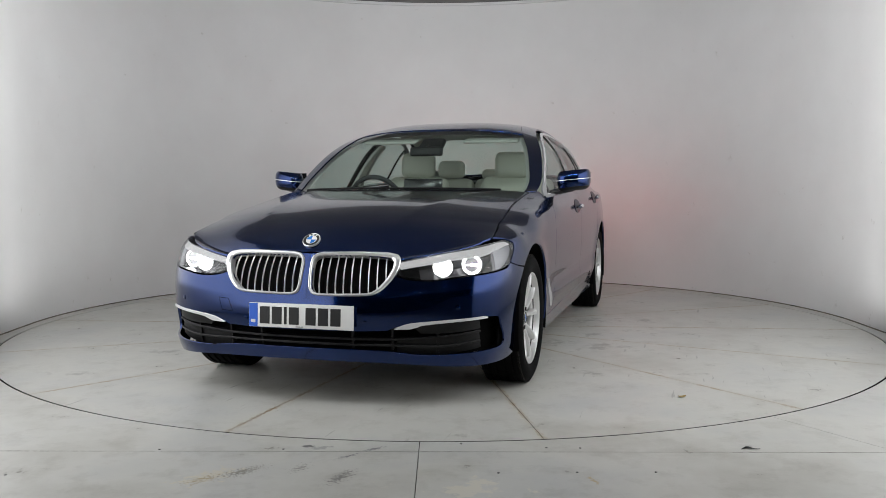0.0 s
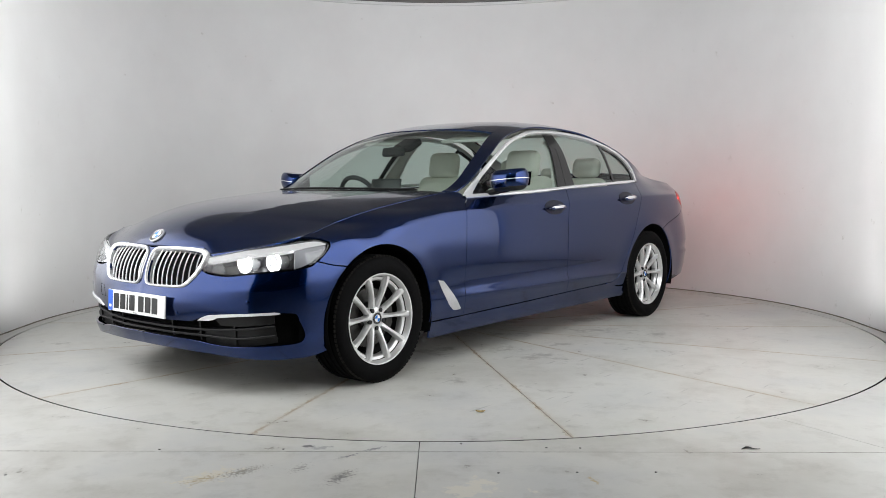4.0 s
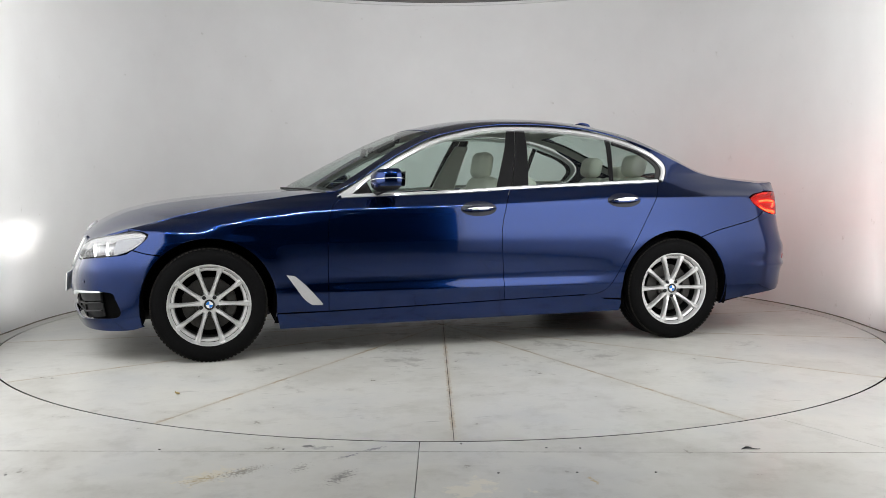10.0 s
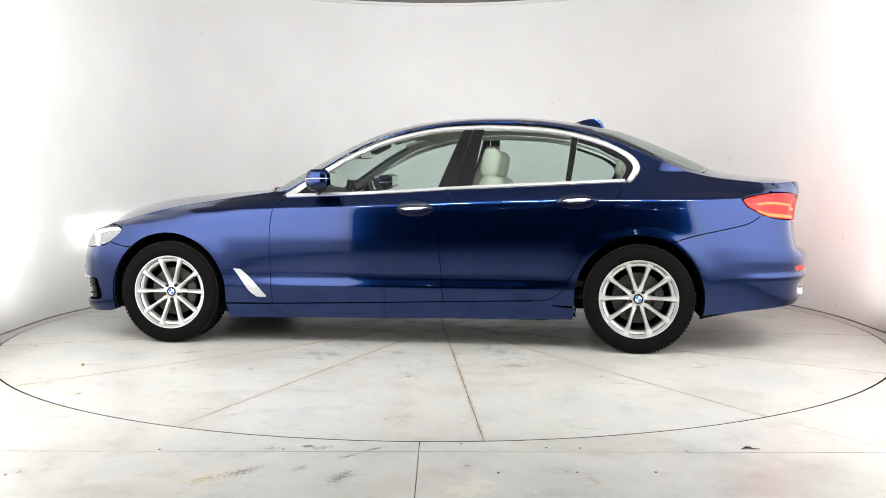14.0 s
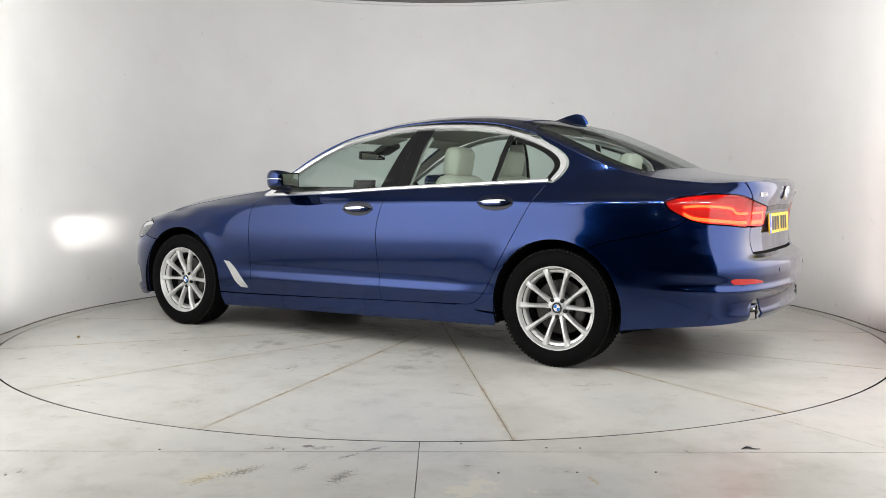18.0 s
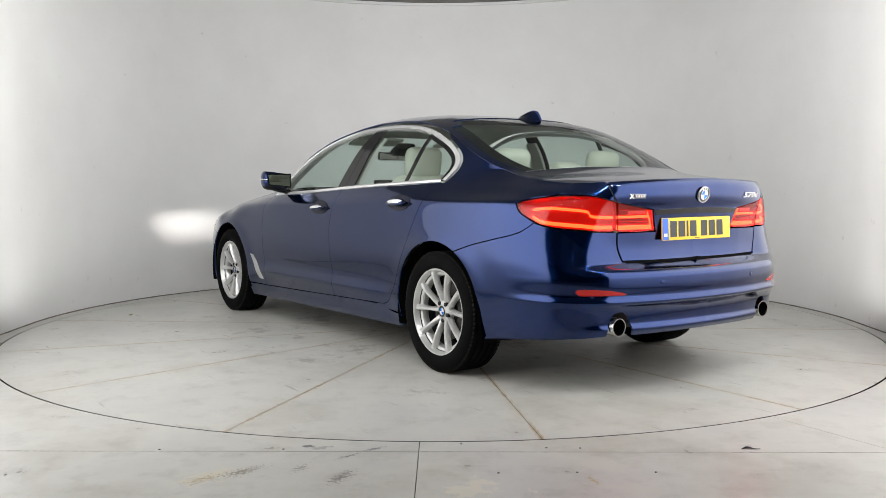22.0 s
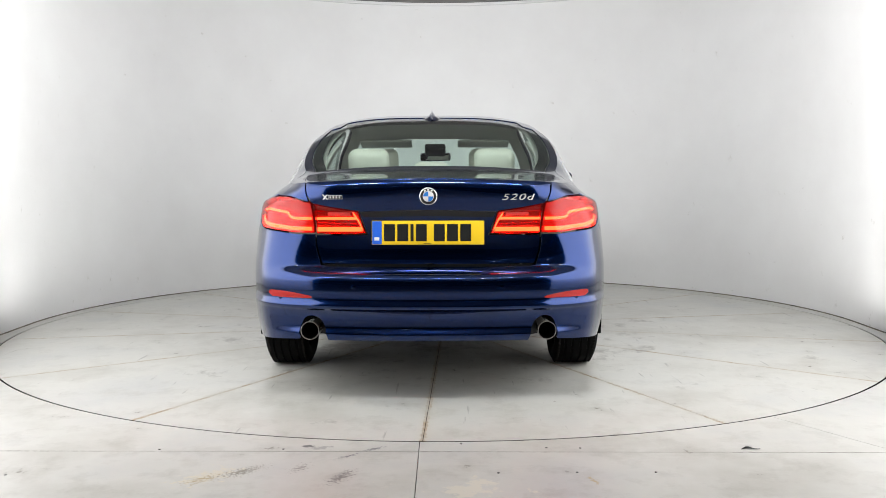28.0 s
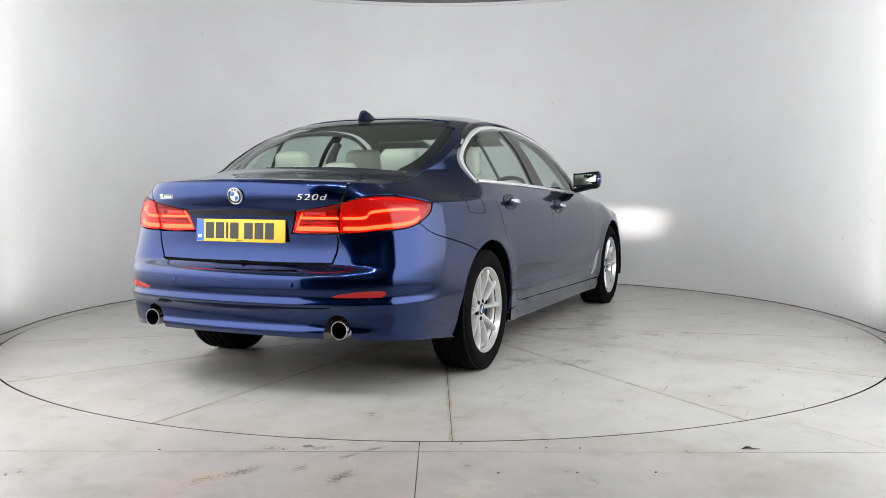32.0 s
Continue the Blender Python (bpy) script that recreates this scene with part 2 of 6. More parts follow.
LAMPDARK = simple("dark_lamp_interior", (0.10, 0.10, 0.105), 0.2, 0.0, metal=0.3)
DULLSILVER = simple("dull_silver_reflector", (0.24, 0.24, 0.25), 0.35, 0.0, metal=0.4)
SILVERPL = simple("silver_lamp_housing", (0.62, 0.62, 0.63), 0.25, 0.0, metal=0.2)
CREAM = simple("cream_leather", (0.62, 0.60, 0.53), 0.5, 0.06, 160)
LINING = simple("pale_headliner", (0.50, 0.49, 0.455), 0.9, 0.08, 200)
DARKTRIM = simple("dark_cabin_trim", (0.03, 0.03, 0.032), 0.6, 0.2, 150)
PLATEW = simple("white_plate", (0.82, 0.82, 0.80), 0.35)
PLATEY = simple("yellow_plate", (0.85, 0.56, 0.02), 0.35)
PLATEB = simple("blue_plate_band", (0.02, 0.12, 0.62), 0.35)
INK = simple("black_plate_ink", (0.01, 0.01, 0.01), 0.4)
WHITEP = simple("white_enamel", (0.8, 0.8, 0.8), 0.25)
BLUEP = simple("blue_enamel", (0.03, 0.20, 0.62), 0.25)


# ---- mesh helpers ----
def thing(name, label, category, group="", kind=""):
    o = new(name)
    o.empty_display_size = 0.2
    return tagged(o, label, category, group, kind)


def link(name, me, material, parent=None, label=""):
    me.materials.append(material)
    o = new(name, me)
    if parent is not None:
        o.parent = parent
    return tagged(o, label)


def part(name, bm, material, parent, label="", smooth=True):
    me = bpy.data.meshes.new(name)
    bmesh.ops.recalc_face_normals(bm, faces=bm.faces)
    bm.to_mesh(me)
    bm.free()
    for p in me.polygons:
        p.use_smooth = smooth
    if smooth:
        me.set_sharp_from_angle(angle=radians(35))
    return link(name, me, material, parent, label)


def pchip(xs, ys):
    """Smooth curve through keys, with no overshoot; arrays in, arrays out."""
    xs, ys = np.array(xs, float), np.array(ys, float)
    h, d = np.diff(xs), np.diff(ys) / np.diff(xs)
    m = np.zeros(len(xs))
    m[0], m[-1] = d[0], d[-1]
    for i in range(1, len(xs) - 1):
        if d[i - 1] * d[i] > 0:
            w1, w2 = 2 * h[i] + h[i - 1], h[i] + 2 * h[i - 1]
            m[i] = (w1 + w2) / (w1 / d[i - 1] + w2 / d[i])

    def f(x):
        x = np.asarray(x, float)
        c = np.clip(x, xs[0], xs[-1])
        i = np.clip(np.searchsorted(xs, c, side="right") - 1, 0, len(xs) - 2)
        t = (c - xs[i]) / h[i]
        return ((2 * t ** 3 - 3 * t ** 2 + 1) * ys[i] + (t ** 3 - 2 * t ** 2 + t) * h[i] * m[i]
                + (3 * t ** 2 - 2 * t ** 3) * ys[i + 1] + (t ** 3 - t ** 2) * h[i] * m[i + 1])
    return f


def keys(*xy):
    """pchip from x, y, x, y ..."""
    p = sorted(zip(xy[0::2], xy[1::2]))
    return pchip([a for a, _ in p], [b for _, b in p])


def catmull(pts, closed=False, n=8):
    pts = [np.array(p, float) for p in pts]
    if len(pts) == 2 and not closed:
        return [tuple(pts[0] + (pts[1] - pts[0]) * k / n) for k in range(n)] + [tuple(pts[1])]
    out, k = [], len(pts)
    for i in range(k if closed else k - 1):
        p1, p2 = pts[i], pts[(i + 1) % k]
        p0 = pts[i - 1] if (closed or i > 0) else 2 * p1 - p2
        p3 = pts[(i + 2) % k] if (closed or i + 2 < k) else 2 * p2 - p1
        for j in range(n):
            t = j / n
            out.append(tuple(0.5 * (2 * p1 + (p2 - p0) * t + (2 * p0 - 5 * p1 + 4 * p2 - p3) * t * t + (3 * p1 - p0 - 3 * p2 + p3) * t ** 3)))
    if not closed:
        out.append(tuple(pts[-1]))
    return out


def poly(*segments):
    """A closed outline of smooth segments that meet in corners; a segment ends where the next begins."""
    out = []
    for s in segments:
        out += catmull(s)[:-1]
    return out


def shrink(pts, d):
    """The outline moved inwards by d."""
    p = np.array(pts)
    area2 = np.sum(p[:, 0] * np.roll(p[:, 1], -1) - np.roll(p[:, 0], -1) * p[:, 1])
    e = np.roll(p, -1, 0) - p
    n = np.c_[-e[:, 1], e[:, 0]] / np.maximum(np.hypot(e[:, 0], e[:, 1]), 1e-9)[:, None]
    if area2 < 0:
        n = -n
    v = n + np.roll(n, 1, 0)
    v /= np.maximum((v * v).sum(1), 0.6)[:, None] / 2
    return [tuple(q) for q in p + v * d]


def clip_axis(pts, ax, lo, hi):
    for bound, sign in ((lo, 1), (hi, -1)):
        out = []
        for i in range(len(pts)):
            a, b = pts[i - 1], pts[i]
            da, db = sign * (a[ax] - bound), sign * (b[ax] - bound)
            if (da >= 0) != (db >= 0):
                if a > b:
                    q, r, dq, dr = b, a, db, da
                else:
                    q, r, dq, dr = a, b, da, db
                t = dq / (dq - dr)
                c = [q[0] + (r[0] - q[0]) * t, q[1] + (r[1] - q[1]) * t]
                c[ax] = bound
                out.append(tuple(c))
            if db >= 0:
                out.append(b)
        pts = out
        if not pts:
            return []
    return pts


def cells(outline, cu, cv):
    """The outline's inside as small faces on a grid: points and faces in its plane."""
    p = [(float(a), float(b)) for a, b in outline]
    u0, u1 = min(a for a, _ in p), max(a for a, _ in p)
    nu = max(1, math.ceil((u1 - u0) / cu))
    index, pts, faces = {}, [], []
    for i in range(nu):
        strip = clip_axis(p, 0, u0 + (u1 - u0) * i / nu, u0 + (u1 - u0) * (i + 1) / nu)
        if len(strip) < 3:
            continue
        v0, v1 = min(b for _, b in strip), max(b for _, b in strip)
        for j in range(math.floor(v0 / cv), math.floor(v1 / cv) + 1):
            c = clip_axis(strip, 1, j * cv, (j + 1) * cv)
            f = []
            for q in c:
                k = (round(q[0], 5), round(q[1], 5))
                if k not in index:
                    index[k] = len(pts)
                    pts.append(q)
                if not f or f[-1] != index[k]:
                    f.append(index[k])
            if len(f) > 1 and f[0] == f[-1]:
                f.pop()
            again = True
            while again and len(f) >= 3:  # drop spikes that run out and back
                again = False
                for k in range(len(f)):
                    (ax_, ay_), (bx_, by_), (cx_, cy_) = pts[f[k - 1]], pts[f[k]], pts[f[(k + 1) % len(f)]]
                    if f[k - 1] == f[(k + 1) % len(f)] or f[k - 1] == f[k] or (abs((bx_ - ax_) * (cy_ - by_) - (by_ - ay_) * (cx_ - bx_)) < 1e-10 and (bx_ - ax_) * (cx_ - bx_) + (by_ - ay_) * (cy_ - by_) < 0):
                        del f[k]
                        again = True
                        break
            if len(f) >= 3 and len(set(f)) == len(f):
                a = sum(pts[f[m - 1]][0] * pts[f[m]][1] - pts[f[m]][0] * pts[f[m - 1]][1] for m in range(len(f)))
                if abs(a) > 1e-8:
                    faces.append(f if a > 0 else f[::-1])
    return np.array(pts), faces


def normals_of(surf, uv, e=0.004):
    du = surf(uv + [e, 0]) - surf(uv - [e, 0])
    dv = surf(uv + [0, e]) - surf(uv - [0, e])
    n = np.cross(du, dv)
    n /= np.maximum(np.linalg.norm(n, axis=1), 1e-12)[:, None]
    return n


def skin(name, outline, surf, material, parent, label="", cell=0.03, out=0.0, depth=0.012, flip=False, cv=None, mirror=False, round_edge=0.5):
    """A sheet on a curved surface, cut to an outline, out metres proud of it, with edges turned in by depth."""
    uv, faces = cells(outline, cell, cv or cell)
    p, n = surf(uv), normals_of(surf, uv)
    if flip:
        n, faces = -n, [f[::-1] for f in faces]
    p = p + n * out
    edges = {}
    for f in faces:
        for a, b in zip(f, f[1:] + f[:1]):
            if (b, a) in edges:
                del edges[b, a]
            else:
                edges[a, b] = 1
    verts, norms = [*p], [*n]
    if depth:
        o0 = np.array(outline, float)
        o1 = np.roll(o0, -1, 0) - o0
        l2 = np.maximum((o1 * o1).sum(1), 1e-12)

        def on_rim(a, b):
            mid = (uv[a] + uv[b]) / 2
            k = np.clip(((mid - o0) * o1).sum(1) / l2, 0, 1)
            return np.min(np.hypot(*(o0 + o1 * k[:, None] - mid).T)) < 3e-4
        edges = [e for e in edges if on_rim(*e)]
        side = {}
        for a, b in edges:
            w = np.cross(p[b] - p[a], n[a])
            w /= max(np.linalg.norm(w), 1e-9)
            side[a] = side.get(a, 0) + w
            side[b] = side.get(b, 0) + w
        top, bot = {}, {}
        for a, w in side.items():
            w = w / max(np.linalg.norm(w), 1e-9)
            mixed = n[a] * round_edge + w * (1 - round_edge)
            top[a] = len(verts)
            verts.append(p[a]), norms.append(mixed / np.linalg.norm(mixed))
            bot[a] = len(verts)
            verts.append(p[a] - n[a] * depth), norms.append(w)
        faces = faces + [[top[b], top[a], bot[a], bot[b]] for a, b in edges]
    verts, norms = np.array(verts), np.array(norms)
    if mirror:
        verts, norms = verts * [1, -1, 1], norms * [1, -1, 1]
        faces = [f[::-1] for f in faces]
    me = bpy.data.meshes.new(name)
    me.from_pydata(verts.tolist(), [], faces)
    for q in me.polygons:
        q.use_smooth = True
    me.normals_split_custom_set_from_vertices(norms.tolist())
    return link(name, me, material, parent, label)


def ribbon(name, rails, material, parent, label="", closed=False, mirror=False):
    """A strip through rows of points: rails are lists of equal length."""
    rails = [np.array(r, float) for r in rails]
    k = len(rails[0])
    bm = bmesh.new()
    sg = -1 if mirror else 1
    vs = [[bm.verts.new((q[0], q[1] * sg, q[2])) for q in r] for r in rails]
    for a, b in zip(vs, vs[1:]):
        for i in range(k if closed else k - 1):
            j = (i + 1) % k
            bm.faces.new((a[i], a[j], b[j], b[i]))
    return part(name, bm, material, parent, label)


def frame_ring(name, outer, inner, surf, material, parent, label="", height=0.008, depth=0.02, flip=False, mirror=False):
    """A raised frame between two outlines of equal length on a surface."""
    a, b = np.array(outer, float), np.array(inner, float)
    mid = (a + b) / 2
    sg = -1 if flip else 1

    def at(uv, h):
        return surf(uv) + sg * normals_of(surf, uv) * h
    return ribbon(name, [at(a, -depth), at(a, height * 0.4), at(a * 0.75 + b * 0.25, height * 0.9), at(mid, height), at(a * 0.25 + b * 0.75, height * 0.85), at(b, height * 0.3), at(b, -depth)],
                  material, parent, label, closed=True, mirror=mirror)


def box(bm, cx, cy, cz, sx, sy, sz, bevel=0.0, m=None):
    r = bmesh.ops.create_cube(bm, size=1)
    bmesh.ops.scale(bm, vec=(sx, sy, sz), verts=r["verts"])
    if bevel:
        es = list({e for v in r["verts"] for e in v.link_edges})
        g = bmesh.ops.bevel(bm, geom=es, offset=bevel, segments=2, profile=0.6, affect="EDGES")
        vs = list({v for f in g["faces"] for v in f.verts} | {v for v in r["verts"] if v.is_valid})
    else:
        vs = r["verts"]
    bmesh.ops.transform(bm, matrix=Matrix.Translation((cx, cy, cz)) @ (m or Matrix()), verts=vs)
    return vs


def lathe(bm, profile, n=48, axis="Y", m=None):
    """Turns (radius, along) round an axis."""
    rings = []
    for r, a in profile:
        ring = []
        for i in range(n):
            t = 2 * math.pi * i / n
            v = Vector((r * math.cos(t), a, r * math.sin(t))) if axis == "Y" else Vector((r * math.cos(t), r * math.sin(t), a)) if axis == "Z" else Vector((a, r * math.cos(t), r * math.sin(t)))
            ring.append(bm.verts.new(m @ v if m else v))
        rings.append(ring)
    for a, b in zip(rings, rings[1:]):
        for i in range(n):
            bm.faces.new((a[i], a[(i + 1) % n], b[(i + 1) % n], b[i]))
    return rings


def cap(bm, ring):
    bm.faces.new(ring)


# ---- the studio ----
WALL_R, WALL_Y, WALL_TOP, TABLE_R = 3.045, 0.13, 2.93, 2.945


def wall_curve():
    """A white wall in the shape of a U: half a circle behind the table, then sides that close in towards the hall."""
    bm = bmesh.new()
    n = 72
    path = [(1.97, -4.14, 0.957, -0.291), (3.02, -0.62, 0.97, -0.2)] + [(WALL_R * math.cos(math.pi * i / n), WALL_Y + WALL_R * math.sin(math.pi * i / n), math.cos(math.pi * i / n), math.sin(math.pi * i / n)) for i in range(n + 1)] + [(-3.02, -0.62, -0.97, -0.2), (-1.97, -4.14, -0.957, -0.291)]
    rows = [[bm.verts.new((x + d * c, y + d * s, z)) for d, z in ((0, -0.02), (0, WALL_TOP), (0.12, WALL_TOP), (0.12, -0.02))] for x, y, c, s in path]
    for a, b in zip(rows, rows[1:]):
        for k in range(4):
            bm.faces.new((a[k], b[k], b[(k + 1) % 4], a[(k + 1) % 4]))
    bm.faces.new(rows[0]), bm.faces.new(rows[-1])
    o = part("wall_curved", bm, WALL, None, "white painted curved studio wall, scuffed at its foot")
    return tagged(o, category="wall", kind="structure")


def wall_rim():
    """Pale trim on top of the wall."""
    bm = bmesh.new()
    n = 96
    rows = []
    for i in range(n + 1):
        c, s = math.cos(math.pi * i / n), math.sin(math.pi * i / n)
        rows.append([bm.verts.new(((WALL_R + d) * c, WALL_Y + (WALL_R + d) * s, z)) for d, z in ((-0.004, WALL_TOP - 0.02), (-0.02, WALL_TOP - 0.016), (-0.02, WALL_TOP + 0.012), (-0.004, WALL_TOP + 0.012))])
    for a, b in zip(rows, rows[1:]):
        for k in range(3):
            bm.faces.new((a[k], b[k], b[k + 1], a[k + 1]))
    return tagged(part("trim", bm, WHITEP, None, "white trim along the top of the wall"), category="trim", kind="structure")


def wall_foot():
    """Grimy open joint where the wall meets the floor."""
    bm = bmesh.new()
    n = 96
    path = [(3.02, -0.62, 0.97, -0.2)] + [(WALL_R * math.cos(math.pi * i / n), WALL_Y + WALL_R * math.sin(math.pi * i / n), math.cos(math.pi * i / n), math.sin(math.pi * i / n)) for i in range(n + 1)] + [(-3.02, -0.62, -0.97, -0.2)]
    rows = [[bm.verts.new((x + d * c, y + d * q, z)) for d, z in ((-0.006, 0.0005), (-0.006, 0.005), (-0.002, 0.008), (0.001, 0.008))] for x, y, c, q in path]
    for a, b in zip(rows, rows[1:]):
        for k in range(3):
            bm.faces.new((a[k], b[k], b[k + 1], a[k + 1]))
    return tagged(part("trim_wall_foot", bm, simple("grimy_joint", (0.20, 0.18, 0.15), 0.8, 0.6, 9), None, "grimy joint along the foot of the wall"), category="trim", kind="structure")


wall_rim()
wall_curve()
wall_foot()


def slab(name, x0, x1, y0, y1, z0, z1, material, label, category):
    bm = bmesh.new()
    box(bm, (x0 + x1) / 2, (y0 + y1) / 2, (z0 + z1) / 2, x1 - x0, y1 - y0, z1 - z0)
    return tagged(part(name, bm, material, None, label, smooth=False), category=category, kind="structure")


slab("ground", -7, 7, -10, 5, -0.4, -0.03, VOID, "dark base below the floor plates", "ground")
slab("ceiling", -7, 7, -10, 5, 2.945, 3.1, CEIL, "pale matt studio ceiling", "ceiling")
slab("wall_hall_back", -7, 7, -10.1, -10, -0.4, 3.1, DARKWALL, "dim hall wall behind the camera", "wall")
slab("wall_hall_west", -7.1, -7, -10, 5, -0.4, 3.1, DARKWALL, "dim hall side wall", "wall")
slab("wall_hall_east", 7, 7.1, -10, 5, -0.4, 3.1, DARKWALL, "dim hall side wall", "wall")
slab("wall_hall_far", -7, 7, 5, 5.1, -0.4, 3.1, DARKWALL, "dim hall end wall behind the studio", "wall")


def ring_plate(name, r0, r1, z0, z1, material, label, category, kind="structure", centre=(0, 0)):
    bm = bmesh.new()
    rings = lathe(bm, [(r0, z0), (r0, z1), (r1, z1), (r1, z0)], 160, "Z", Matrix.Translation((*centre, 0)))
    o = part(name, bm, material, None, label)
    return tagged(o, category=category, kind=kind)


SECTORS = 14


def turntable():
    o = thing("turntable", "round grey painted turntable of wedge plates with rusty seams", "turntable")
    bm = bmesh.new()
    r = lathe(bm, [(TABLE_R - 0.0008, -0.03), (TABLE_R - 0.0008, -0.0024)], 200, "Z")
    cap(bm, r[-1])
    part("table_base", bm, VOID, o, "dark steel base below the plates")
    step = 2 * math.pi / SECTORS
    for k in range(SECTORS):
        bm = bmesh.new()
        a0, a1 = radians(-1.4) + step * k, radians(-1.4) + step * (k + 1)
        g = 0.0012
        n = 14

        def ring(z, inset):
            pts = []
            for i in range(n + 1):
                a = a0 + (a1 - a0) * i / n
                da = (g + inset) / (TABLE_R - inset)
                a = min(max(a, a0 + da), a1 - da)
                pts.append(bm.verts.new(((TABLE_R - inset) * math.cos(a), (TABLE_R - inset) * math.sin(a), z)))
            mid = (a0 + a1) / 2
            pts.append(bm.verts.new(((g + inset) * 4.5 * math.cos(mid), (g + inset) * 4.5 * math.sin(mid), z)))
            return pts
        lo, up, tp = ring(-0.002, 0), ring(-0.001, 0), ring(0.0, 0.001)
        for p, q in ((lo, up), (up, tp)):
            for i in range(len(p)):
                bm.faces.new((p[i], p[(i + 1) % len(p)], q[(i + 1) % len(p)], q[i]))
        bm.faces.new(tp)
        part("deck_plate", bm, TABLE, o, smooth=False)
    return o


TABLE_OB = turntable()
ring_plate("trim_table_gap", TABLE_R + 0.001, TABLE_R + 0.012, -0.012, -0.005, VOID, "dark gap round the turntable", "trim")


def cut_half(pts, px, py, nx, ny):
    """The part of an outline on the side of a line that the normal points to."""
    out = []
    for i in range(len(pts)):
        a, b = pts[i - 1], pts[i]
        da, db = (a[0] - px) * nx + (a[1] - py) * ny, (b[0] - px) * nx + (b[1] - py) * ny
        if (da >= 0) != (db >= 0):
            t = da / (da - db)
            out.append((a[0] + (b[0] - a[0]) * t, a[1] + (b[1] - a[1]) * t))
        if db >= 0:
            out.append(b)
    return out


def outer_floor():
    f = tagged(new("floor"), "grey painted plate floor with scuffs and tyre dirt", "floor", kind="structure")
    R, n = TABLE_R + 0.0125, 120
    # plates in front of the table, cut by its rim and by straight joints
    jy = lambda x: -3.087 - 0.0135 * x
    g = 0.0015

    def plate(pts):
        bm = bmesh.new()
        top_v = [bm.verts.new((x, y, 0.0)) for x, y in pts]
        bot = [bm.verts.new((x, y, -0.02)) for x, y in pts]
        bm.faces.new(top_v)
        for i in range(len(pts)):
            j = (i + 1) % len(pts)
            bm.faces.new((top_v[i], bot[i], bot[j], top_v[j]))
        part("floor_plate", bm, FLOOR, f, smooth=False)
    arc = lambda a0, a1: [(R * math.cos(radians(a0 + (a1 - a0) * i / n)), R * math.sin(radians(a0 + (a1 - a0) * i / n))) for i in range(n + 1)]
    ax = -0.095
    a_mid = math.degrees(math.atan2(-math.sqrt(R * R - ax * ax), ax))
    a_r = -60.8
    er = (math.cos(radians(a_r)), math.sin(radians(a_r)))
    kx = 3.087 / (-er[1]) * 1.008
    # between rim and cross joint
    plate([(ax - g, jy(ax) + g)] + [(x, y) for x, y in arc(a_mid - 0.03, -180)] + [(-7, 0), (-7, jy(-7) + g)])
    plate([(ax + g, jy(ax) + g), (er[0] * kx - g, er[1] * kx + g)] + arc(a_r - 0.03, a_mid + 0.03))
    plate([(er[0] * kx + g, er[1] * kx + g), (7, jy(7) + g), (7, 0)] + arc(0, a_r + 0.03))
    # towards the camera
    for y0, y1 in ((-3.09, -4.6), (-4.6, -6.1), (-6.1, -10)):
        xs = [-7, -2.6, ax, 2.4, 7]
        for x0, x1 in zip(xs, xs[1:]):
            t0, t1 = (jy(x0) if y0 == -3.09 else y0, jy(x1) if y0 == -3.09 else y0)
            plate([(x0 + g, t0 - g), (x0 + g, y1 + g), (x1 - g, y1 + g), (x1 - g, t1 - g)])
    # behind, round the table
    plate([(-7, 0.003)] + arc(180, 90.0) + [(-0.002, 5), (-7, 5)])
    plate([(0.002, 5)] + arc(90, 0) + [(7, 0.003), (7, 5)])
    return f


outer_floor()


def floor_screws():
    f = bpy.data.objects["floor"]
    bm = bmesh.new()
    r = lathe(bm, [(0.005, 0.0), (0.0046, 0.0014), (0.003, 0.0018)], 10, "Z")
    cap(bm, r[-1])
    me = bpy.data.meshes.new("floor_screw")
    bm.to_mesh(me)
    bm.free()
    me.materials.append(BLACK)
    for x, y in ((0.755, -3.335), (0.475, -3.335), (0.195, -3.34), (0.53, -3.045), (0.40, -3.04), (-0.62, -3.05), (-1.10, -3.05), (1.60, -3.33), (-1.55, -3.35), (0.07, -2.985)):
        o = new("floor_screw", me)
        o.parent, o.location = f, (x, y, 0)


floor_screws()


def scrap():
    """A twisted black shred of rubber on the floor."""
    bm = bmesh.new()
    rows = []
    for i in range(13):
        f = i / 12
        x, y = -0.06 + 0.12 * f, 0.012 * math.sin(5 * f)
        w, h = 0.003 + 0.011 * math.sin(math.pi * f) ** 2, 0.002 + 0.007 * math.sin(math.pi * min(1, f * 1.3)) ** 2
        rows.append([bm.verts.new((x, y + w * math.cos(a), max(0.0006, h + (0.5 * h + 0.001) * math.sin(a)))) for a in (0, 1.05, 2.09, 3.14, 4.19, 5.24)])
    for a, b in zip(rows, rows[1:]):
        for k in range(6):
            bm.faces.new((a[k], a[(k + 1) % 6], b[(k + 1) % 6], b[k]))
    bm.faces.new(rows[0]), bm.faces.new(rows[-1])
    o = part("rubber_scrap", bm, BLACK, None, "thin twisted black scrap of rubber lying on the floor")
    tagged(o, category="scrap")
    o.matrix_basis = pose(1.185, -3.062, 0.0004, 0, 0, 8) @ Matrix.Scale(0.62, 4)


scrap()


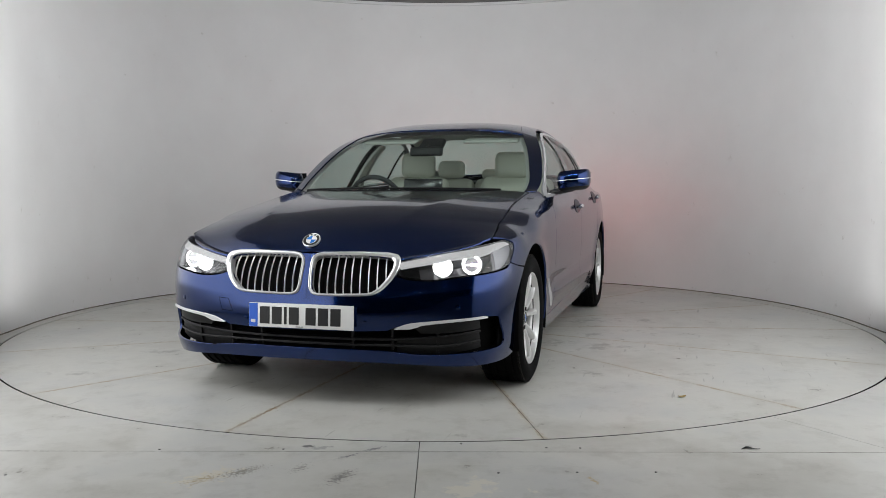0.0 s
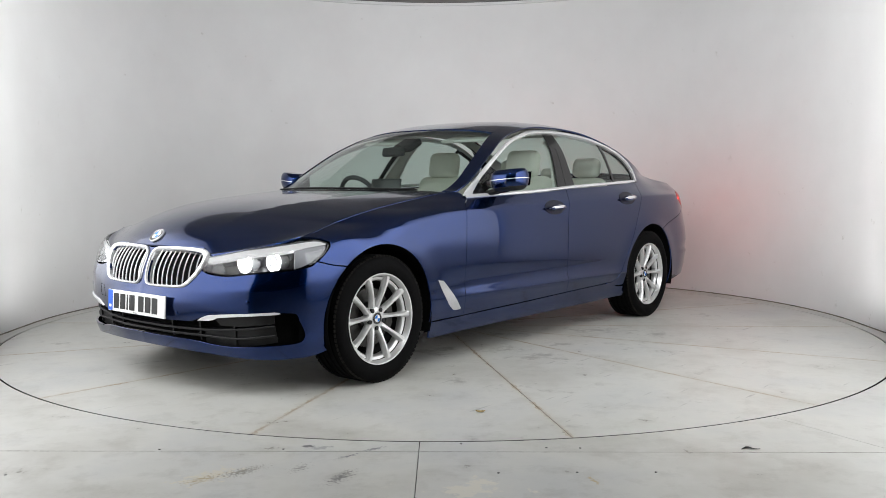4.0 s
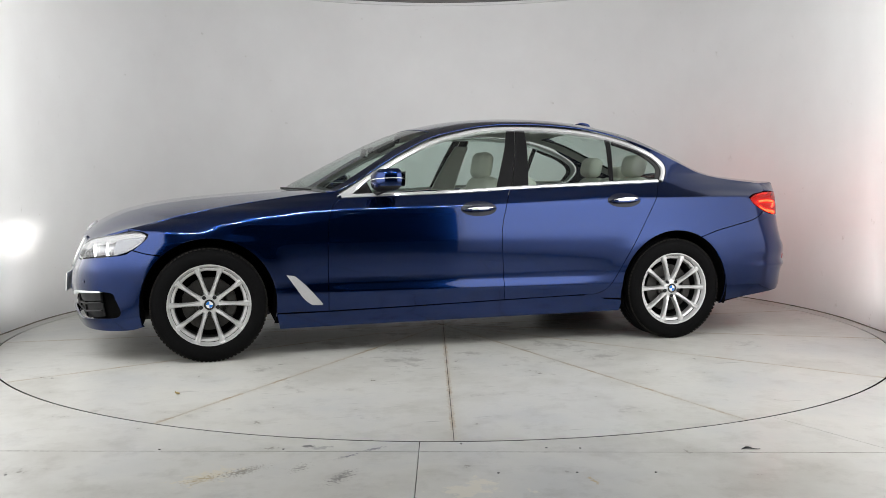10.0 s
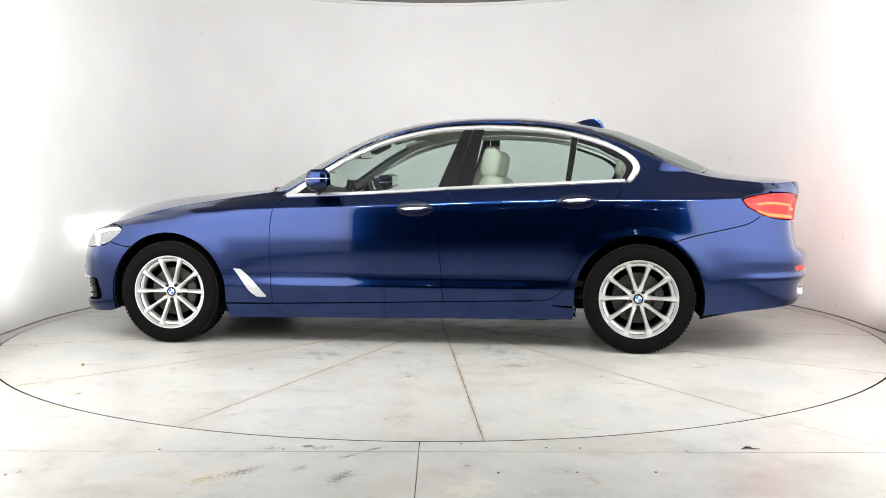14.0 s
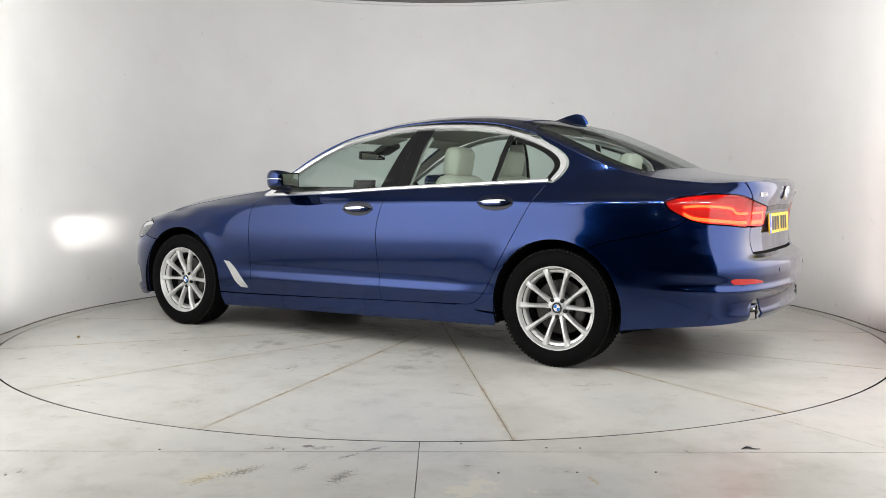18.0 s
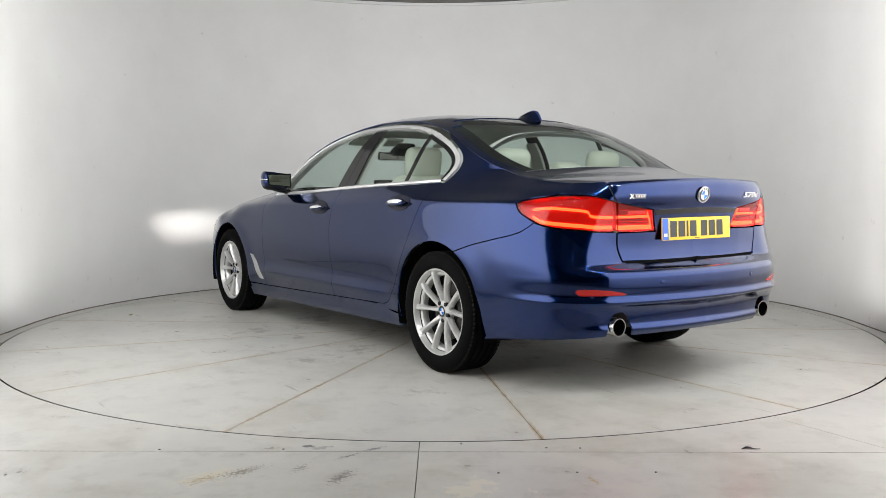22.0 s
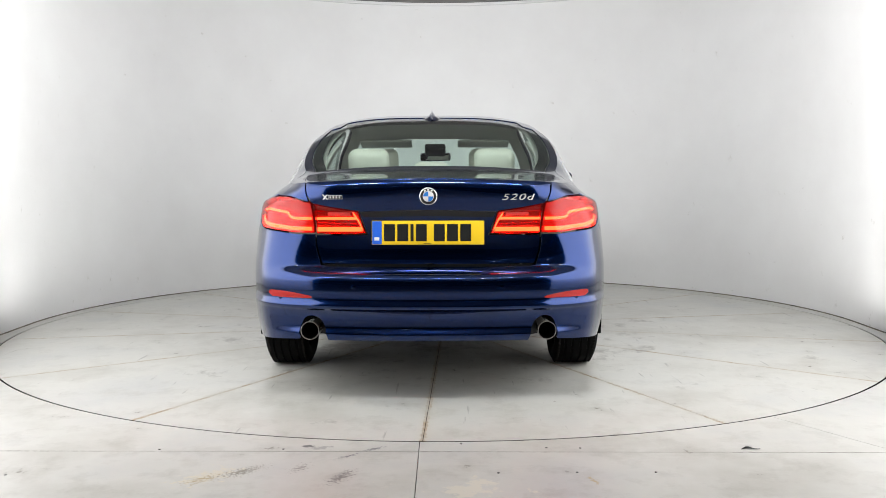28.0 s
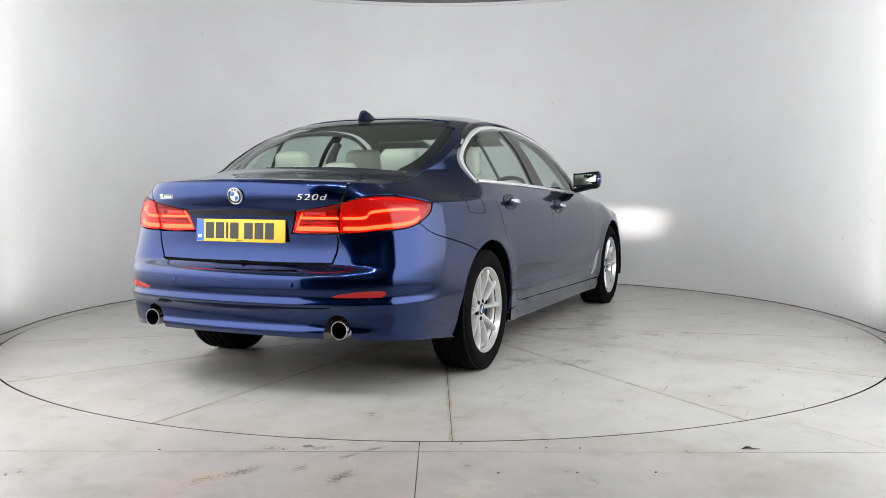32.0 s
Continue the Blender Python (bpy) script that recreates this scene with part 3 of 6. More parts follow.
def leaf():
    """A small curled dry leaf that lies on the turntable."""
    bm = bmesh.new()
    n = 9
    rows = []
    for i in range(n):
        f = i / (n - 1)
        w = 0.010 * math.sin(math.pi * f) ** 0.8 + 0.0004
        rows.append([bm.verts.new((-0.021 + 0.042 * f, w * k, 0.0012 + 0.005 * k * k + 0.005 * (2 * f - 1) ** 2 + 0.0006 * j)) for j in (0, 1) for k in ((-1, -0.4, 0.4, 1) if j == 0 else (1, 0.4, -0.4, -1))])
    for a, b in zip(rows, rows[1:]):
        for k in range(8):
            bm.faces.new((a[k], a[(k + 1) % 8], b[(k + 1) % 8], b[k]))
    bm.faces.new(rows[0]), bm.faces.new(rows[-1])
    o = part("leaf", bm, simple("dry_leaf", (0.40, 0.30, 0.12), 0.7, 0.3, 120), None, "small curled dry yellow leaf lying on the turntable")
    return tagged(o, category="leaf")


LEAF = leaf()


# ---- the car's shape: a plan outline, inset by a profile that changes with height ----
OUTLINE = catmull([(2.335, 0.0), (2.325, 0.22), (2.28, 0.45), (2.195, 0.68), (2.065, 0.828), (1.86, 0.897), (1.4875, 0.920), (1.0, 0.9215), (0.4, 0.9245), (-0.3, 0.927), (-1.0, 0.927),
                   (-1.4875, 0.926), (-1.9, 0.906), (-2.15, 0.877), (-2.31, 0.830), (-2.42, 0.757), (-2.51, 0.615), (-2.565, 0.40), (-2.59, 0.2), (-2.597, 0.0)], n=96)
OUT = np.array(OUTLINE)
ARC = np.r_[0, np.cumsum(np.hypot(*np.diff(OUT, axis=0).T))]
LEN = ARC[-1]
TAN = np.gradient(OUT, ARC, axis=0)
TAN /= np.hypot(TAN[:, 0], TAN[:, 1])[:, None]
STATIONS = []
# height of the shoulder crease along the car's side
SHOULDER = keys(2.6, 0.87, 1.0, 0.868, 0.78, 0.870, -0.13, 0.890, -1.11, 0.919, -1.6, 0.931, -2.1, 0.938, -2.7, 0.938)
LEVEL = np.linspace(0.05, 1.6, 800)
LIFT = np.clip((LEVEL - 0.68) / 0.21, 0, 1)
LIFT = LIFT * LIFT * (3 - 2 * LIFT)


def level(z, x):
    """Heights at the length x moved so that the shoulder crease lies at 0.89."""
    return np.interp(z, LEVEL + (float(SHOULDER(x)) - 0.89) * LIFT, LEVEL)


def station(s, *zo):
    x = float(np.interp(s, ARC, OUT[:, 0]))
    k = list(zo)
    k[0::2] = [float(level(z, x)) for z in zo[0::2]]
    STATIONS.append((s, keys(*k)))


def sx(x):
    """Way along the outline of a place on the car's side, from its x."""
    return np.interp(-np.asarray(x, float), -OUT[:, 0], ARC)


FRONT_N = int(np.argmax(OUT[:, 1] > 0.86))
REAR_N = len(OUT) - int(np.argmax(OUT[::-1, 1] > 0.86))


def sf(y):
    """The same at the nose, from y; beyond the middle it is negative."""
    y = np.asarray(y, float)
    return np.sign(y) * np.interp(abs(y), OUT[:FRONT_N, 1], ARC[:FRONT_N])


def sr(y):
    """The same at the tail, from y."""
    y = np.asarray(y, float)
    return LEN - np.sign(y) * (LEN - np.interp(-abs(y), -OUT[REAR_N:, 1], ARC[REAR_N:]))


station(0.0, 0.12, 0.12, 0.19, 0.06, 0.26, 0.03, 0.34, 0.015, 0.44, 0.01, 0.50, 0.03, 0.60, 0.055, 0.70, 0.10, 0.76, 0.14, 0.82, 0.20)
station(float(sf(0.45)), 0.12, 0.12, 0.19, 0.05, 0.26, 0.03, 0.34, 0.02, 0.44, 0.005, 0.50, 0.01, 0.60, 0.04, 0.70, 0.085, 0.76, 0.14, 0.82, 0.22)
station(float(sf(0.74)), 0.12, 0.08, 0.19, 0.03, 0.26, 0.006, 0.34, 0.0, 0.44, 0.0, 0.52, 0.0, 0.60, 0.015, 0.70, 0.05, 0.76, 0.12, 0.82, 0.25)
station(float(sx(1.86)), 0.12, 0.08, 0.20, 0.03, 0.28, 0.010, 0.4, 0.004, 0.55, 0.0, 0.66, 0.006, 0.72, 0.02, 0.76, 0.04, 0.79, 0.09, 0.83, 0.20)
station(float(sx(1.49)), 0.15, 0.05, 0.3, 0.01, 0.5, 0.0, 0.66, 0.0, 0.74, 0.008, 0.79, 0.03, 0.83, 0.075, 0.86, 0.12, 0.89, 0.19, 0.93, 0.30)
station(float(sx(0.95)), 0.15, 0.06, 0.25, 0.032, 0.31, 0.020, 0.385, 0.012, 0.44, 0.014, 0.50, 0.0095, 0.6, 0.002, 0.68, 0.0, 0.76, 0.003, 0.82, 0.010, 0.868, 0.022, 0.92, 0.085, 0.95, 0.145, 1.0, 0.23)
station(float(sx(0.62)), 0.15, 0.07, 0.22, 0.047, 0.26, 0.040, 0.29, 0.032, 0.33, 0.020, 0.385, 0.005, 0.44, 0.0165, 0.47, 0.0165, 0.50, 0.012, 0.56, 0.005, 0.62, 0.0013, 0.68, 0.0, 0.74, 0.0013, 0.80, 0.005, 0.872, 0.013, 0.93, 0.052, 0.97, 0.09, 1.1, 0.145, 1.25, 0.205, 1.42, 0.33)
station(float(sx(0.0)), 0.15, 0.07, 0.22, 0.047, 0.26, 0.040, 0.29, 0.032, 0.33, 0.020, 0.385, 0.005, 0.44, 0.017, 0.47, 0.0165, 0.50, 0.012, 0.56, 0.005, 0.62, 0.0013, 0.68, 0.0, 0.74, 0.0013, 0.80, 0.005, 0.887, 0.0155, 0.93, 0.036, 0.965, 0.056, 0.99, 0.070, 1.1, 0.115, 1.25, 0.19, 1.42, 0.335)
station(float(sx(-0.70)), 0.15, 0.07, 0.22, 0.047, 0.26, 0.040, 0.29, 0.032, 0.33, 0.020, 0.385, 0.006, 0.44, 0.0165, 0.47, 0.016, 0.50, 0.012, 0.56, 0.005, 0.62, 0.0013, 0.68, 0.0, 0.74, 0.0013, 0.80, 0.005, 0.906, 0.0165, 0.94, 0.030, 0.98, 0.053, 1.03, 0.084, 1.1, 0.121, 1.25, 0.20, 1.42, 0.345)
station(float(sx(-1.05)), 0.15, 0.07, 0.22, 0.045, 0.26, 0.038, 0.29, 0.032, 0.33, 0.024, 0.385, 0.014, 0.44, 0.0145, 0.50, 0.010, 0.56, 0.005, 0.62, 0.0013, 0.68, 0.0, 0.74, 0.0013, 0.82, 0.006, 0.917, 0.0165, 0.95, 0.031, 0.98, 0.050, 1.03, 0.088, 1.1, 0.125, 1.25, 0.205, 1.42, 0.35)
station(float(sx(-1.49)), 0.15, 0.06, 0.3, 0.015, 0.42, 0.006, 0.55, 0.001, 0.68, 0.0, 0.76, 0.003, 0.84, 0.010, 0.928, 0.026, 0.955, 0.048, 0.98, 0.072, 1.04, 0.122, 1.15, 0.19, 1.3, 0.27, 1.42, 0.38)
station(float(sx(-2.0)), 0.15, 0.09, 0.24, 0.04, 0.35, 0.012, 0.5, 0.0, 0.62, 0.002, 0.72, 0.008, 0.8, 0.016, 0.88, 0.028, 0.937, 0.042, 0.955, 0.070, 0.97, 0.095, 1.01, 0.15, 1.1, 0.28)
station(float(sx(-2.36)), 0.15, 0.11, 0.24, 0.05, 0.35, 0.022, 0.42, 0.012, 0.452, 0.006, 0.462, 0.0, 0.497, 0.011, 0.56, 0.004, 0.64, 0.012, 0.72, 0.03, 0.8, 0.045, 0.88, 0.055, 0.94, 0.075, 0.98, 0.11, 1.03, 0.18)
station(float(sr(0.5)), 0.15, 0.14, 0.24, 0.08, 0.30, 0.055, 0.33, 0.038, 0.36, 0.050, 0.40, 0.048, 0.445, 0.020, 0.458, 0.004, 0.462, 0.0, 0.497, 0.012, 0.54, 0.005, 0.585, 0.006, 0.61, 0.02, 0.65, 0.085, 0.72, 0.095, 0.8, 0.09, 0.9, 0.075, 0.98, 0.055, 1.02, 0.06, 1.06, 0.10)
station(float(LEN), 0.15, 0.15, 0.24, 0.09, 0.30, 0.06, 0.33, 0.040, 0.36, 0.056, 0.40, 0.054, 0.445, 0.022, 0.458, 0.004, 0.462, 0.0, 0.497, 0.012, 0.54, 0.005, 0.585, 0.006, 0.61, 0.025, 0.65, 0.12, 0.72, 0.128, 0.8, 0.122, 0.9, 0.10, 0.98, 0.073, 1.02, 0.07, 1.06, 0.10)
ST_S = np.array([s for s, _ in STATIONS])
EDGE_Z = keys(2.12, 0.735, 2.0, 0.762, 1.87, 0.790, 1.54, 0.868, 1.19, 0.925, 0.88, 0.968, 0.74, 0.985, 0.66, 1.02, 0.544, 1.09, 0.471, 1.137, 0.289, 1.244, 0.108, 1.326, -0.072, 1.372, -0.25, 1.405, -0.43, 1.420,
              -0.61, 1.421, -0.79, 1.413, -0.96, 1.396, -1.14, 1.355, -1.32, 1.295, -1.46, 1.237, -1.6, 1.175, -1.8, 1.098, -2.0, 1.056, -2.2, 1.036, -2.45, 1.020)
DS, DZ, PAD = 0.01, 0.004, 60


def inset_table():
    """How far the body lies inside its outline, over the way along it and the height, smoothed along the car."""
    ss, zz = np.arange(0, LEN + DS, DS), np.arange(0.08, 1.5, DZ)
    xs = np.interp(ss, ARC, OUT[:, 0])
    o = np.array([f(zz) for _, f in STATIONS])
    h = np.diff(ST_S)[:, None]
    d = np.diff(o, axis=0) / h
    m = np.zeros_like(o)
    same = d[:-1] * d[1:] > 0
    m[1:-1] = np.where(same, 2 * d[:-1] * d[1:] / np.where(same, d[:-1] + d[1:], 1), 0)
    rows = []
    for s_, x in zip(ss, xs):
        i = int(np.clip(np.searchsorted(ST_S, s_, side="right") - 1, 0, len(ST_S) - 2))
        hh = h[i, 0]
        t = min((s_ - ST_S[i]) / hh, 1.0)
        row = (2 * t ** 3 - 3 * t ** 2 + 1) * o[i] + (t ** 3 - 2 * t ** 2 + t) * hh * m[i] + (3 * t ** 2 - 2 * t ** 3) * o[i + 1] + (t ** 3 - t ** 2) * hh * m[i + 1]
        rows.append(np.interp(level(zz, x), zz, row))
    tab = np.array(rows)
    # lips round the wheel arches
    for cx in (1.4875, -1.4875):
        r = np.hypot(xs[:, None] - cx, zz[None, :] - 0.335)
        tab -= 0.010 * np.exp(-((r - 0.382) / 0.055) ** 2) * (abs(xs - cx) < 0.7)[:, None] * np.clip((0.80 - zz) / 0.1, 0, 1)
    # even line of the hood's shut edge
    line = keys(1.97, 0.797, 1.7, 0.784, 1.45, 0.769, 1.2, 0.759, 0.95, 0.757, 0.78, 0.779, 0.70, 0.795)
    ys, tx = np.interp(ss, ARC, OUT[:, 1]), np.interp(ss, ARC, TAN[:, 0])
    for i, x in enumerate(xs):
        if 0.66 < x < 2.0 and ys[i] > 0.75:
            fade = min(1, (x - 0.66) / 0.12, (2.0 - x) / 0.08)
            ze = float(EDGE_Z(x))
            need = (float(line(x)) - ys[i]) / tx[i] - np.interp(ze, zz, tab[i])
            w = np.clip((zz - ze + 0.19) / 0.19, 0, 1)
            tab[i] += fade * need * w * w * (3 - 2 * w)
    tab = np.r_[tab[PAD:0:-1], tab, tab[-2:-PAD - 2:-1]]
    for axis, sigma in ((0, 5.0), (1, 0.9)):
        k = np.exp(-0.5 * (np.arange(-18, 19) / sigma) ** 2)
        k /= k.sum()
        edge = np.pad(tab, [(18, 18) if a == axis else (0, 0) for a in (0, 1)], mode="edge")
        tab = np.apply_along_axis(lambda q: np.convolve(q, k, "valid"), axis, edge)
    return tab


INSET = inset_table()


def inset_at(a, z):
    def weights(t):
        return np.array([-0.5 * t + t * t - 0.5 * t ** 3, 1 - 2.5 * t * t + 1.5 * t ** 3, 0.5 * t + 2 * t * t - 1.5 * t ** 3, -0.5 * t * t + 0.5 * t ** 3])
    u = np.clip(a / DS + PAD, 1, INSET.shape[0] - 3)
    v = np.clip((z - 0.08) / DZ, 1, INSET.shape[1] - 3)
    i, j = u.astype(int), v.astype(int)
    wu, wv = weights(u - i), weights(v - j)
    return sum(wu[p] * wv[q] * INSET[i + p - 1, j + q - 1] for p in range(4) for q in range(4))


def body(uv):
    """Points of the body's side, nose and tail: way along the outline and height."""
    uv = np.atleast_2d(np.asarray(uv, float))
    s, z = uv[:, 0], uv[:, 1]
    sign = np.where((s < 0) | (s > LEN), -1.0, 1.0)
    a = np.where(s < 0, -s, np.where(s > LEN, 2 * LEN - s, s))
    inset = inset_at(a, z)
    x, y = np.interp(a, ARC, OUT[:, 0]), np.interp(a, ARC, OUT[:, 1])
    tx, ty = np.interp(a, ARC, TAN[:, 0]), np.interp(a, ARC, TAN[:, 1])
    return np.c_[x - ty * inset, (y + tx * inset) * sign, z]


def side(pts):
    """x, z on the car's side as way and height."""
    return [(float(sx(x)), z) for x, z in pts]


def front(pts):
    return [(float(sf(y)), z) for y, z in pts]


def rear(pts):
    return [(float(sr(y)), z) for y, z in pts]


# top: hood, screen, roof, rear glass and boot lid as one crowned sheet over the length u and the part t of the half width
CENTRE_Z = keys(2.30, 0.66, 2.25, 0.715, 2.2, 0.765, 2.1, 0.83, 1.95, 0.885, 1.7, 0.933, 1.4, 0.963, 1.1, 0.985, 1.0, 0.995, 0.9, 1.047, 0.6, 1.203, 0.38, 1.312, 0.2, 1.383, 0.1, 1.409, -0.1, 1.447, -0.3, 1.467, -0.5, 1.473, -0.7, 1.470, -0.9, 1.458,
                -1.1, 1.434, -1.25, 1.411, -1.4, 1.378, -1.6, 1.304, -1.8, 1.220, -1.95, 1.150, -2.02, 1.115, -2.15, 1.087, -2.35, 1.064, -2.49, 1.052, -2.54, 1.047)
BOW = keys(2.30, 0.32, 2.2, 0.32, 1.9, 0.26, 1.4, 0.2, 1.02, 0.22, 0.6, 0.16, 0.2, 0.10, -0.2, 0.02, -0.8, -0.02, -1.15, -0.09, -1.6, -0.13, -2.0, -0.14, -2.3, -0.13, -2.52, -0.16)
RIDGE = keys(2.3, 0.40, 1.9, 0.50, 1.05, 0.72)
RIDGE_H = keys(2.3, 0.0, 2.22, 0.0, 2.05, 0.006, 1.6, 0.010, 1.2, 0.008, 1.03, 0.004, 0.98, 0.0, 0.5, 0.0)
CROWN = keys(2.3, 2.3, 1.6, 2.2, 1.05, 2.4, 0.95, 2.7, 0.6, 2.9, 0.2, 3.0, -0.3, 3.2, -0.7, 3.8, -1.2, 3.6, -1.6, 3.2, -1.95, 2.6, -2.1, 2.6, -2.5, 3.0)


def top(uv):
    uv = np.atleast_2d(np.asarray(uv, float))
    u, t = uv[:, 0], uv[:, 1]
    xe = u - BOW(u)
    ze = EDGE_Z(xe)
    e = body(np.c_[sx(xe), ze])
    k = abs(t) ** CROWN(u)
    zc = CENTRE_Z(u)
    # two ridges that spread from the grille to the screen pillars
    d = abs(t) - RIDGE(u)
    z = zc + (ze - zc) * k + RIDGE_H(u) * np.exp(-np.sqrt(d * d + 0.0004) / np.where(d < 0, 0.10, 0.20))
    return np.c_[u - (u - e[:, 0]) * t * t, t * e[:, 1], z]


def top_at(x, y):
    """u, t of a place on the top sheet."""
    u, t = x, 0.0
    for _ in range(40):
        p = top([(u, 1.0)])[0]
        t = min(max(y / p[1], -1.08), 1.08)
        u = min(max(u + 0.35 * (x - top([(u, t)])[0][0]), -2.6), 2.45)
    return (u, t)


def arch(cx, r, a0, a1, n=24, cz=0.335):
    return [(cx + r * math.cos(radians(a0 + (a1 - a0) * i / n)), cz + r * math.sin(radians(a0 + (a1 - a0) * i / n))) for i in range(n + 1)]


car = thing("car", "dark blue metallic four-door saloon car on the turntable", "car")
FW, RW, AR = 1.4875, -1.4875, 0.382
GAP = 0.0021


def edge_line(x0, x1, n=16, dz=0.0):
    return [(x0 + (x1 - x0) * i / n, float(EDGE_Z(x0 + (x1 - x0) * i / n)) + dz) for i in range(n + 1)]


DOOR_F = [(0.70, 0.945), (0.765, 0.90), (0.790, 0.83), (0.802, 0.70), (0.803, 0.50), (0.798, 0.27)]
DOOR_B = [(-0.352, 1.0), (-0.315, 0.90), (-0.285, 0.78), (-0.279, 0.68), (-0.29, 0.50), (-0.303, 0.30)]
DOOR_R = [(-1.405, 1.04), (-1.37, 0.97), (-1.30, 0.85), (-1.20, 0.67), (-1.12, 0.53), (-1.06, 0.425), (-1.0, 0.35), (-0.93, 0.318), (-0.85, 0.315)]
BELT = [(0.71, 0.943), (0.094, 0.965), (-0.362, 0.990), (-0.953, 1.016), (-1.405, 1.034)]
BELT_Z = pchip([x for x, _ in BELT[::-1]], [z for _, z in BELT[::-1]])
CHROME_TOP = [(0.735, 0.948), (0.544, 1.072), (0.471, 1.117), (0.289, 1.217), (0.108, 1.295), (-0.072, 1.345), (-0.251, 1.378), (-0.43, 1.389), (-0.608, 1.390), (-0.786, 1.381), (-0.963, 1.363), (-1.14, 1.325),
              (-1.318, 1.265), (-1.425, 1.210), (-1.482, 1.158), (-1.485, 1.105), (-1.44, 1.036)]
# headlamp and tail lamp outlines, way and height
HEAD = poly(front([(0.445, 0.676), (0.56, 0.698), (0.68, 0.722)]) + side([(1.98, 0.755), (1.88, 0.760), (1.822, 0.742)]),
            side([(1.822, 0.742), (1.83, 0.715), (1.88, 0.672), (1.96, 0.632)]) + front([(0.72, 0.606), (0.60, 0.592), (0.50, 0.597), (0.447, 0.612)]), front([(0.447, 0.612), (0.445, 0.676)]))
TAIL_OUT = poly(side([(-2.095, 0.930), (-2.15, 0.948), (-2.28, 0.965)]) + rear([(0.70, 0.966), (0.60, 0.944), (0.566, 0.936)]), rear([(0.566, 0.936), (0.556, 0.86), (0.553, 0.796)]),
                rear([(0.553, 0.796), (0.65, 0.796), (0.74, 0.806)]) + side([(-2.30, 0.818), (-2.20, 0.848), (-2.12, 0.89), (-2.095, 0.930)]))
TAIL_IN = poly(rear([(0.556, 0.934), (0.45, 0.914), (0.335, 0.897)]), rear([(0.335, 0.897), (0.318, 0.84), (0.300, 0.795)]), rear([(0.300, 0.795), (0.42, 0.790), (0.543, 0.794)]), rear([(0.543, 0.794), (0.546, 0.86), (0.556, 0.934)]))


def with_holes(outer, *holes):
    """One outline that takes in holes, each joined to it by a slit of no width."""
    for h in holes:
        a, b = np.array(outer), np.array(h)
        turn = [np.sum(q[:, 0] * np.roll(q[:, 1], -1) - np.roll(q[:, 0], -1) * q[:, 1]) for q in (a, b)]
        if turn[0] * turn[1] > 0:
            h = h[::-1]
            b = np.array(h)
        d = np.hypot(a[:, None, 0] - b[None, :, 0], a[:, None, 1] - b[None, :, 1])
        i, j = np.unravel_index(np.argmin(d), d.shape)
        outer = list(outer[:i + 1]) + list(h[j:]) + list(h[:j + 1]) + list(outer[i:])
    return outer


KID = poly(front([(0.020, 0.565), (0.018, 0.665), (0.036, 0.700), (0.075, 0.712)]), front([(0.075, 0.712), (0.257, 0.715), (0.40, 0.712)]), front([(0.40, 0.712), (0.445, 0.702), (0.459, 0.685), (0.457, 0.660), (0.445, 0.628)]),
           front([(0.445, 0.628), (0.418, 0.588), (0.380, 0.550), (0.345, 0.529), (0.31, 0.521)]), front([(0.31, 0.521), (0.19, 0.517), (0.08, 0.516)]), front([(0.08, 0.516), (0.045, 0.522), (0.027, 0.540), (0.020, 0.565)]))
KID_HOLE = poly(front([(0.034, 0.567), (0.032, 0.662), (0.045, 0.688), (0.078, 0.697)]), front([(0.078, 0.697), (0.257, 0.699), (0.375, 0.695)]), front([(0.375, 0.695), (0.412, 0.688), (0.427, 0.673), (0.426, 0.652), (0.418, 0.632)]),
                front([(0.418, 0.632), (0.393, 0.593), (0.360, 0.559), (0.335, 0.542), (0.31, 0.535)]), front([(0.31, 0.535), (0.19, 0.530), (0.084, 0.528)]), front([(0.084, 0.528), (0.055, 0.532), (0.040, 0.546), (0.034, 0.567)]))
flip_y = lambda q: [(-a, b) for a, b in q]
INTAKE_TOP = front([(0.0, 0.362), (0.25, 0.362), (0.40, 0.366)])
INTAKE_SIDE = front([(0.40, 0.366), (0.44, 0.382), (0.50, 0.396), (0.62, 0.408), (0.74, 0.416), (0.806, 0.421)])
INTAKE_END = side([(2.045, 0.421), (2.02, 0.412), (2.0, 0.375), (1.978, 0.325), (1.975, 0.295), (1.99, 0.275)])
INTAKE_LOW = side([(1.99, 0.275), (2.04, 0.266)]) + front([(0.70, 0.255), (0.60, 0.252), (0.50, 0.256), (0.40, 0.268), (0.25, 0.274), (0.0, 0.275)])
INTAKE_HALF = [INTAKE_TOP, INTAKE_SIDE, [INTAKE_SIDE[-1]] + INTAKE_END[1:], INTAKE_LOW]
INTAKE = poly(*INTAKE_HALF, *[flip_y(q)[::-1] for q in INTAKE_HALF[::-1]])


def mirrored(fn):
    for m in (False, True):
        fn(m)


